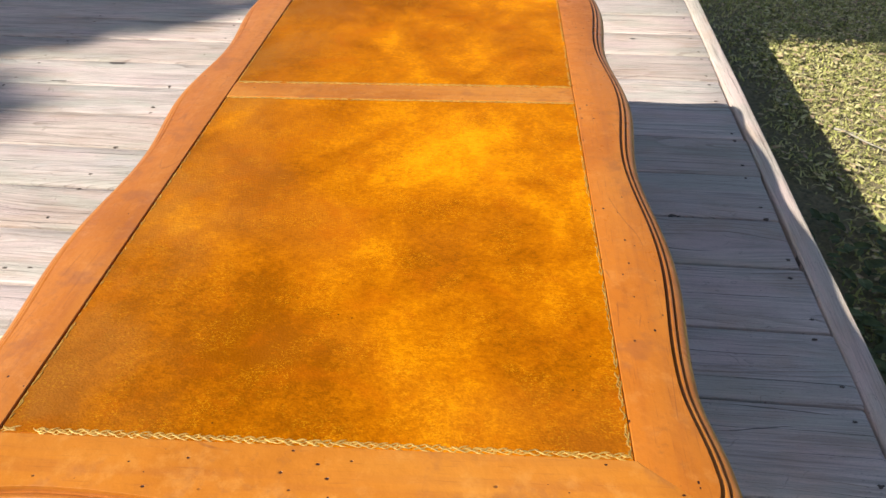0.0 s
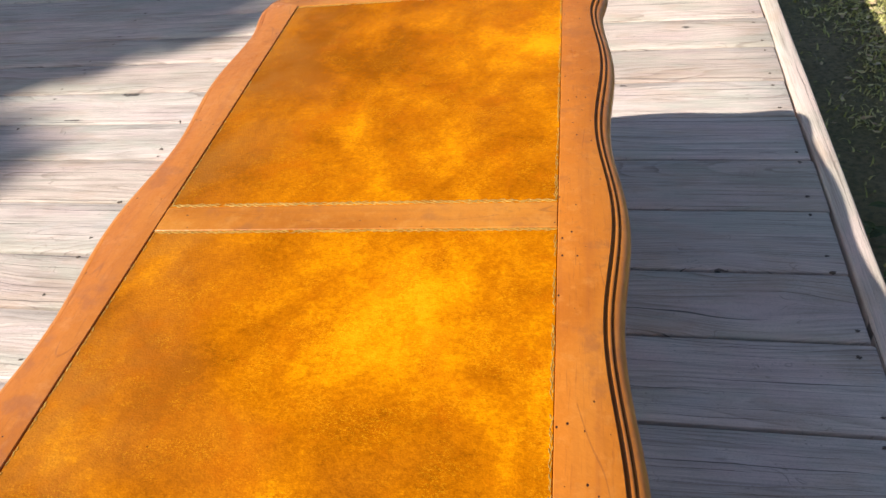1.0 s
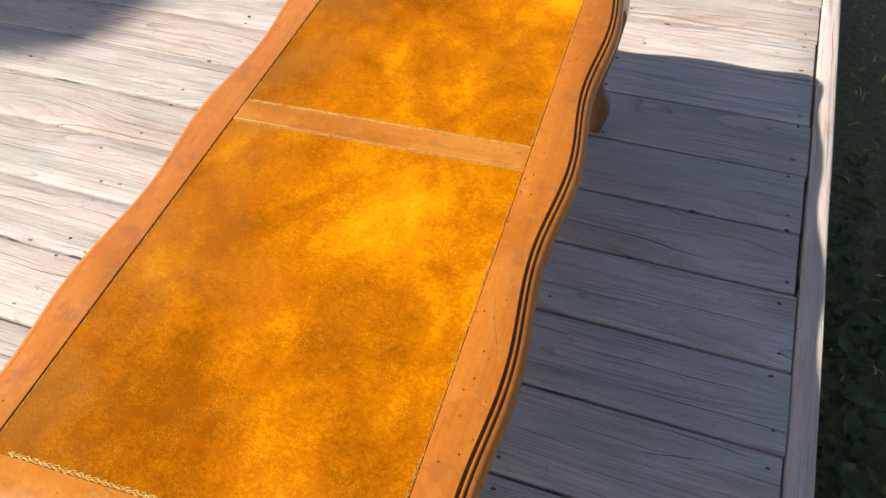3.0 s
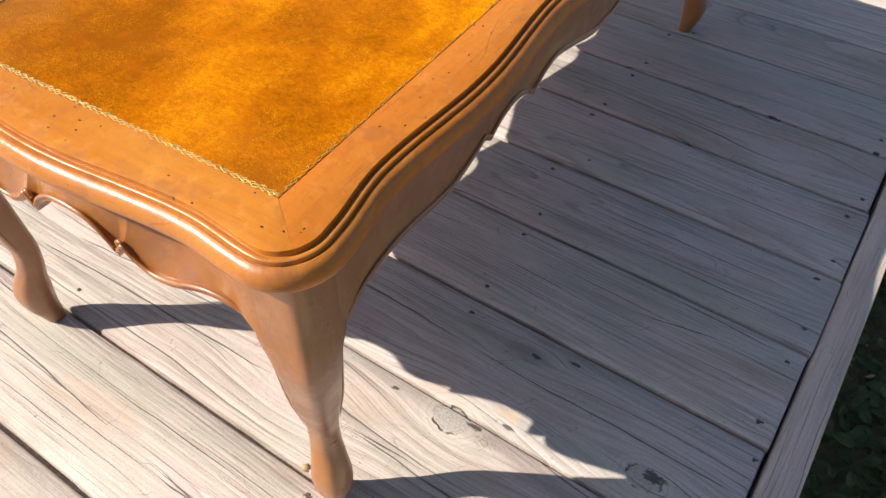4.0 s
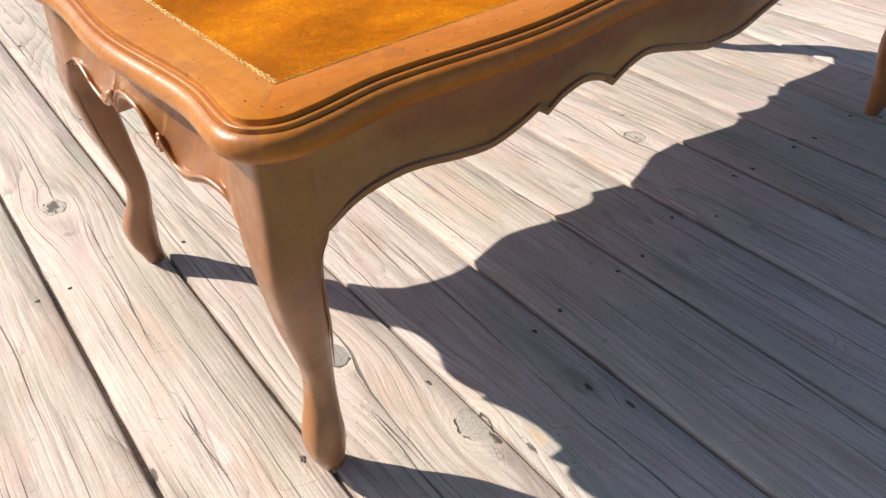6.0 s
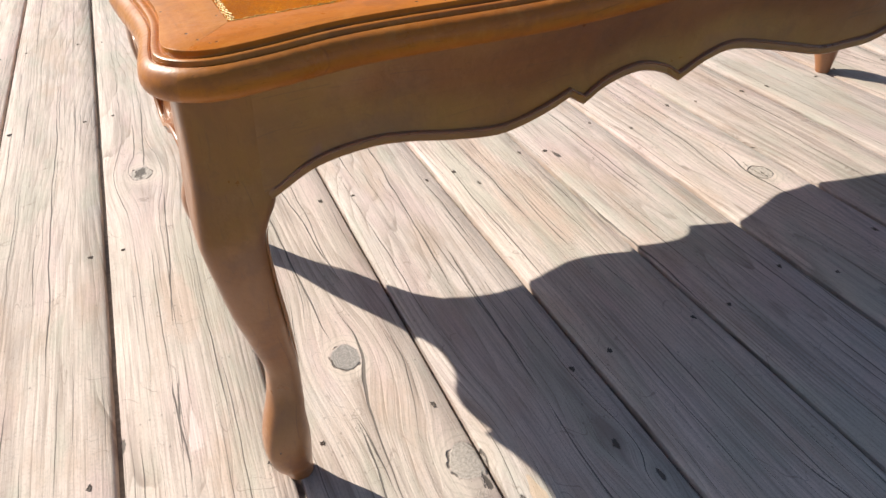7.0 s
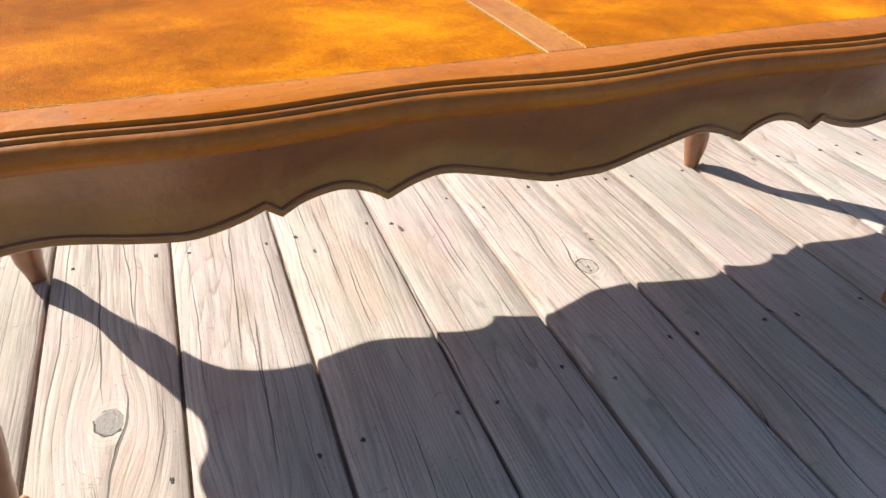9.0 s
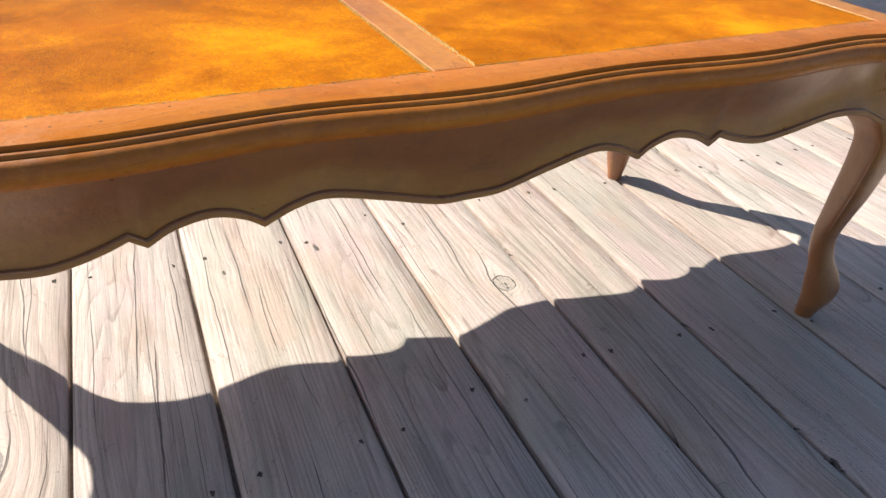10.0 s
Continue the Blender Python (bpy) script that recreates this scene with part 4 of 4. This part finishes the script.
def shade_caster():
    rnd = random.Random(5)
    tree = tagged(new("tree"), "unseen leafy tree added to cast the shade on the deck", "tree")
    base, fork = Vector((-6.3, 1.15, GROUND)), Vector((-6.15, 1.3, 3.5))
    pieces = [tube(spline((base, (base + fork) / 2 + Vector((0.05, -0.04, 0)), fork), 6), [0.20 - 0.006 * k for k in range(13)], 10)]
    verts, faces = [], []
    for cx, cy, r, h in CLUMPS:
        centre = Vector((cx, cy, 0)) - SUN_RUN * h
        pieces.append(tube(spline((fork, fork.lerp(centre, 0.5) + Vector((0, 0, 0.15)), centre), 5), [0.05 - 0.004 * j for j in range(11)], 7))
        for _ in range(int(7000 * r * r) + 120):
            d = Vector((rnd.gauss(0, 1), rnd.gauss(0, 1), rnd.gauss(0, 1))).normalized()
            p = centre + d * r * (rnd.random() ** 0.4) * (1 + 0.2 * noise.noise(d * 2.3 + centre))
            n = Vector((rnd.gauss(0, 1), rnd.gauss(0, 1), rnd.gauss(0, 1) + 0.6)).normalized()
            t = n.orthogonal().normalized()
            s = n.cross(t)
            l, w = rnd.uniform(0.05, 0.09), rnd.uniform(0.025, 0.04)
            b = len(verts)
            verts += [tuple(p - t * l), tuple(p + s * w), tuple(p + t * l), tuple(p - s * w)]
            faces.append((b, b + 1, b + 2, b + 3))
    part("trunk", mesh_of("trunk", *joined(*pieces), BARK, 60), tree)
    me = bpy.data.meshes.new("crown")
    me.from_pydata(verts, [], faces)
    me.materials.append(LEAF)
    part("crown", me, tree)


shade_caster()


# ---- deck ----
deck = tagged(new("floor"), "weathered grey wooden deck of wide boards", "deck", kind="structure")
deck.matrix_world = pose(0, 0, 0, 0, 0, DECK_TURN)
EDGE = 0.5865                                    # the boards' ends, along the boards
LEFT = -2.40
# joints between boards: their place across the deck
JOINTS = [-0.805 - 0.1445 * k for k in range(8, 0, -1)] + [-0.805, -0.653, -0.511, -0.359, -0.2136, -0.0655, 0.0735, 0.2235, 0.359, 0.507, 0.653, 0.797, 0.936, 1.083] + [1.083 + 0.1445 * k for k in range(1, 12)]
GAPS = {8: 0.0055, 9: 0.0056, 10: 0.0052, 11: 0.0034, 12: 0.0046, 13: 0.0036, 14: 0.0056, 15: 0.0042, 16: 0.0036, 17: 0.0036, 18: 0.0032}
THICK = 0.034
# boards weathered tanner than the rest; last, how closely their rings lie
STAIN = {8: (0.94, 0.93, 0.90, 1.2), 9: (0.92, 0.91, 0.885, 1.0), 10: (0.93, 0.92, 0.895, 0.7), 11: (0.97, 0.96, 0.945, 0.8)}
JOISTS = (0.565, 0.195, -0.215, -0.650, -1.06, -1.47, -1.88, -2.30)


def deck_board(k, y0, y1):
    rnd = random.Random(100 + k)
    end = EDGE - 0.0015 - rnd.uniform(0, 0.0060)
    half = (y1 - y0) / 2
    mid = (y0 + y1) / 2
    lift, cup = rnd.uniform(-0.0012, 0.0008), rnd.uniform(-0.0008, 0.0012)
    section = [(-half, -THICK), (-half, -0.0060), (-half + 0.0008, -0.0020), (-half + 0.0034, 0.0)]
    section += [(half * f, cup * (1 - f * f) * 0.6) for f in (-0.6, -0.2, 0.2, 0.6)]
    section += [(half - 0.0034, 0.0), (half - 0.0008, -0.0020), (half, -0.0060), (half, -THICK)]
    rings = []
    xs = list(np.linspace(LEFT, end - 0.004, 34)) + [end]
    for i, x in enumerate(xs):
        drop = 0.002 if x == end else 0
        wob = [0.0009 * noise.noise(Vector((x * 5, s * 40, k * 3.1))) for s, _ in section]
        rings.append([Vector((x, mid + s + 0.5 * wob[j], z + lift + (wob[j] if z > -0.01 else 0) - drop)) for j, (s, z) in enumerate(section)])
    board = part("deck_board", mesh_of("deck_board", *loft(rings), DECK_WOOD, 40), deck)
    board.color = STAIN.get(k, (1, 1, 1, 1))
    return board, end, half, mid, lift, cup, rnd


def nail_mesh(seed):
    """A rusted head sunk in a ragged little hole, drawn out along the grain."""
    rnd = random.Random(seed)
    lobes = [rnd.uniform(0.5, 1.1) + (0.55 if rnd.random() < 0.3 else 0) for _ in range(15)]
    rings = []
    for r, z in ((0.0027, -0.004), (0.0026, 0.0000), (0.0017, 0.0004), (0.0006, -0.0003)):
        rings.append([Vector((r * 1.15 * f * math.cos(a), r * 0.85 * f * math.sin(a), z)) for f, a in ((f, 2 * math.pi * j / 15) for j, f in enumerate(lobes))])
    return mesh_of("nail", *loft(rings), NAIL, 50)


# nails over each joist: (along, across)
NAILS = {
    0.565: ((0.575, -0.233), (0.563, -0.186), (0.564, -0.091), (0.566, -0.032), (0.556, 0.058), (0.565, 0.102), (0.558, 0.198), (0.567, 0.245),
            (0.559, 0.361), (0.557, 0.396), (0.552, 0.495), (0.556, 0.545), (0.561, 0.644), (0.561, 0.675)),
    0.195: ((0.213, -0.528), (0.213, -0.482), (0.210, -0.375), (0.223, -0.236), (0.216, -0.190), (0.209, -0.085), (0.208, -0.040), (0.177, 0.053),
            (0.212, 0.103), (0.166, 0.204), (0.170, 0.240), (0.173, 0.339), (0.177, 0.385), (0.174, 0.490), (0.207, 0.522), (0.232, 0.835)),
    -0.215: ((-0.198, -0.670), (-0.199, -0.632), (-0.200, -0.483), (-0.202, -0.378), (-0.196, -0.334), (-0.190, -0.229), (-0.194, -0.187), (-0.203, -0.080),
             (-0.190, -0.045), (-0.240, 0.059), (-0.198, 0.106), (-0.241, 0.201), (-0.232, 0.249), (-0.230, 0.338)),
    -0.650: ((-0.646, -0.790), (-0.640, -0.673), (-0.646, -0.628), (-0.628, -0.229), (-0.633, -0.184), (-0.634, -0.074), (-0.635, -0.032), (-0.633, 0.114),
             (-0.673, 0.110), (-0.680, 0.254), (-0.672, 0.350), (-0.675, 0.402), (-0.676, 0.511), (-0.670, 0.666), (-0.676, 0.693), (-0.683, 0.802), (-0.670, 0.995)),
    -1.06: ((-1.068, -0.635), (-1.097, 0.353), (-1.089, 0.409))}
nail_meshes = [nail_mesh(n) for n in range(8)]
for k, (a, b) in enumerate(zip(JOINTS, JOINTS[1:])):
    board, end, half, mid, lift, cup, rnd = deck_board(k, a + GAPS.get(k, 0.0026) / 2, b - GAPS.get(k + 1, 0.0026) / 2)
    for jx, known in NAILS.items() if 5 < k < 25 else ():
        spots = [q for q in known if a < q[1] < b]
        if not spots:
            spots = [(jx - 0.01 + rnd.uniform(-0.008, 0.008), mid + s * (half - rnd.uniform(0.018, 0.028))) for s in (-1, 1)]
        for along, across in spots:
            nail = part("nail", rnd.choice(nail_meshes), board)
            nail.location = (min(along, end - 0.006), across, lift + max(cup, 0) * 0.4 + 0.0006)
            nail.scale = (rnd.uniform(0.75, 1.3), rnd.uniform(0.75, 1.25), 1)


def hazed_joint_dirt(k):
    """Dust and crumbs in the joint between two boards, set high and pale to imitate lens haze."""
    half = GAPS.get(k, 0.0026) / 2 + 0.0012
    rings = []
    for x in np.linspace(-1.7, EDGE - 0.012, 90):
        z = -0.0100 + 0.004 * noise.noise(Vector((x * 23, k * 5.3, 0)))
        rings.append([Vector((x, JOINTS[k] - half, z - 0.012)), Vector((x, JOINTS[k] - half, z)), Vector((x, JOINTS[k], z + 0.002 * noise.noise(Vector((x * 90, k, 3))))), Vector((x, JOINTS[k] + half, z)), Vector((x, JOINTS[k] + half, z - 0.012))])
    part("hazed_joint_dirt", mesh_of("hazed_joint_dirt", *loft(rings), HAZED_DIRT, 60), deck, "grey-brown joint dust, raised and paled for lens haze")


for k in range(6, 24):
    hazed_joint_dirt(k)


def long_timber(name, x0, x1, y0, y1, z0, z1, material, parent, label="", edge=0.004, seed=0):
    rings = []
    for y in np.linspace(y0, y1, 40):
        w = [0.0012 * noise.noise(Vector((seed + j * 1.7, y * 4, 0))) for j in range(8)]
        sec = [(x0, z0), (x0, z1 - edge), (x0 + edge * 0.3, z1 - edge * 0.3), (x0 + edge, z1), (x1 - edge, z1), (x1 - edge * 0.3, z1 - edge * 0.3), (x1, z1 - edge), (x1, z0)]
        rings.append([Vector((x + w[j], y, z + 0.6 * w[j])) for j, (x, z) in enumerate(sec)])
    return part(name, mesh_of(name, *loft(rings), material, 50), parent, label)


long_timber("edge_board", EDGE, EDGE + 0.039, JOINTS[0], JOINTS[-1], -0.235, 0.0, TRIM_WOOD, deck, "weathered board on edge along the deck side", 0.005, 3)
for n, jx in enumerate(JOISTS):
    long_timber("joist", jx - 0.019, jx + 0.019 if jx < 0.5 else EDGE - 0.002, JOINTS[0], JOINTS[-1], -0.22, -THICK - 0.003, TRIM_WOOD, deck, "", 0.003, n)
for jx in (0.53, -0.9, -2.3):
    for y in (JOINTS[0] + 0.1, 0.6, JOINTS[-1] - 0.1):
        part("post", mesh_of("post", *slab(jx - 0.045, jx + 0.045, y - 0.045, y + 0.045, GROUND, -0.22), TRIM_WOOD), deck)
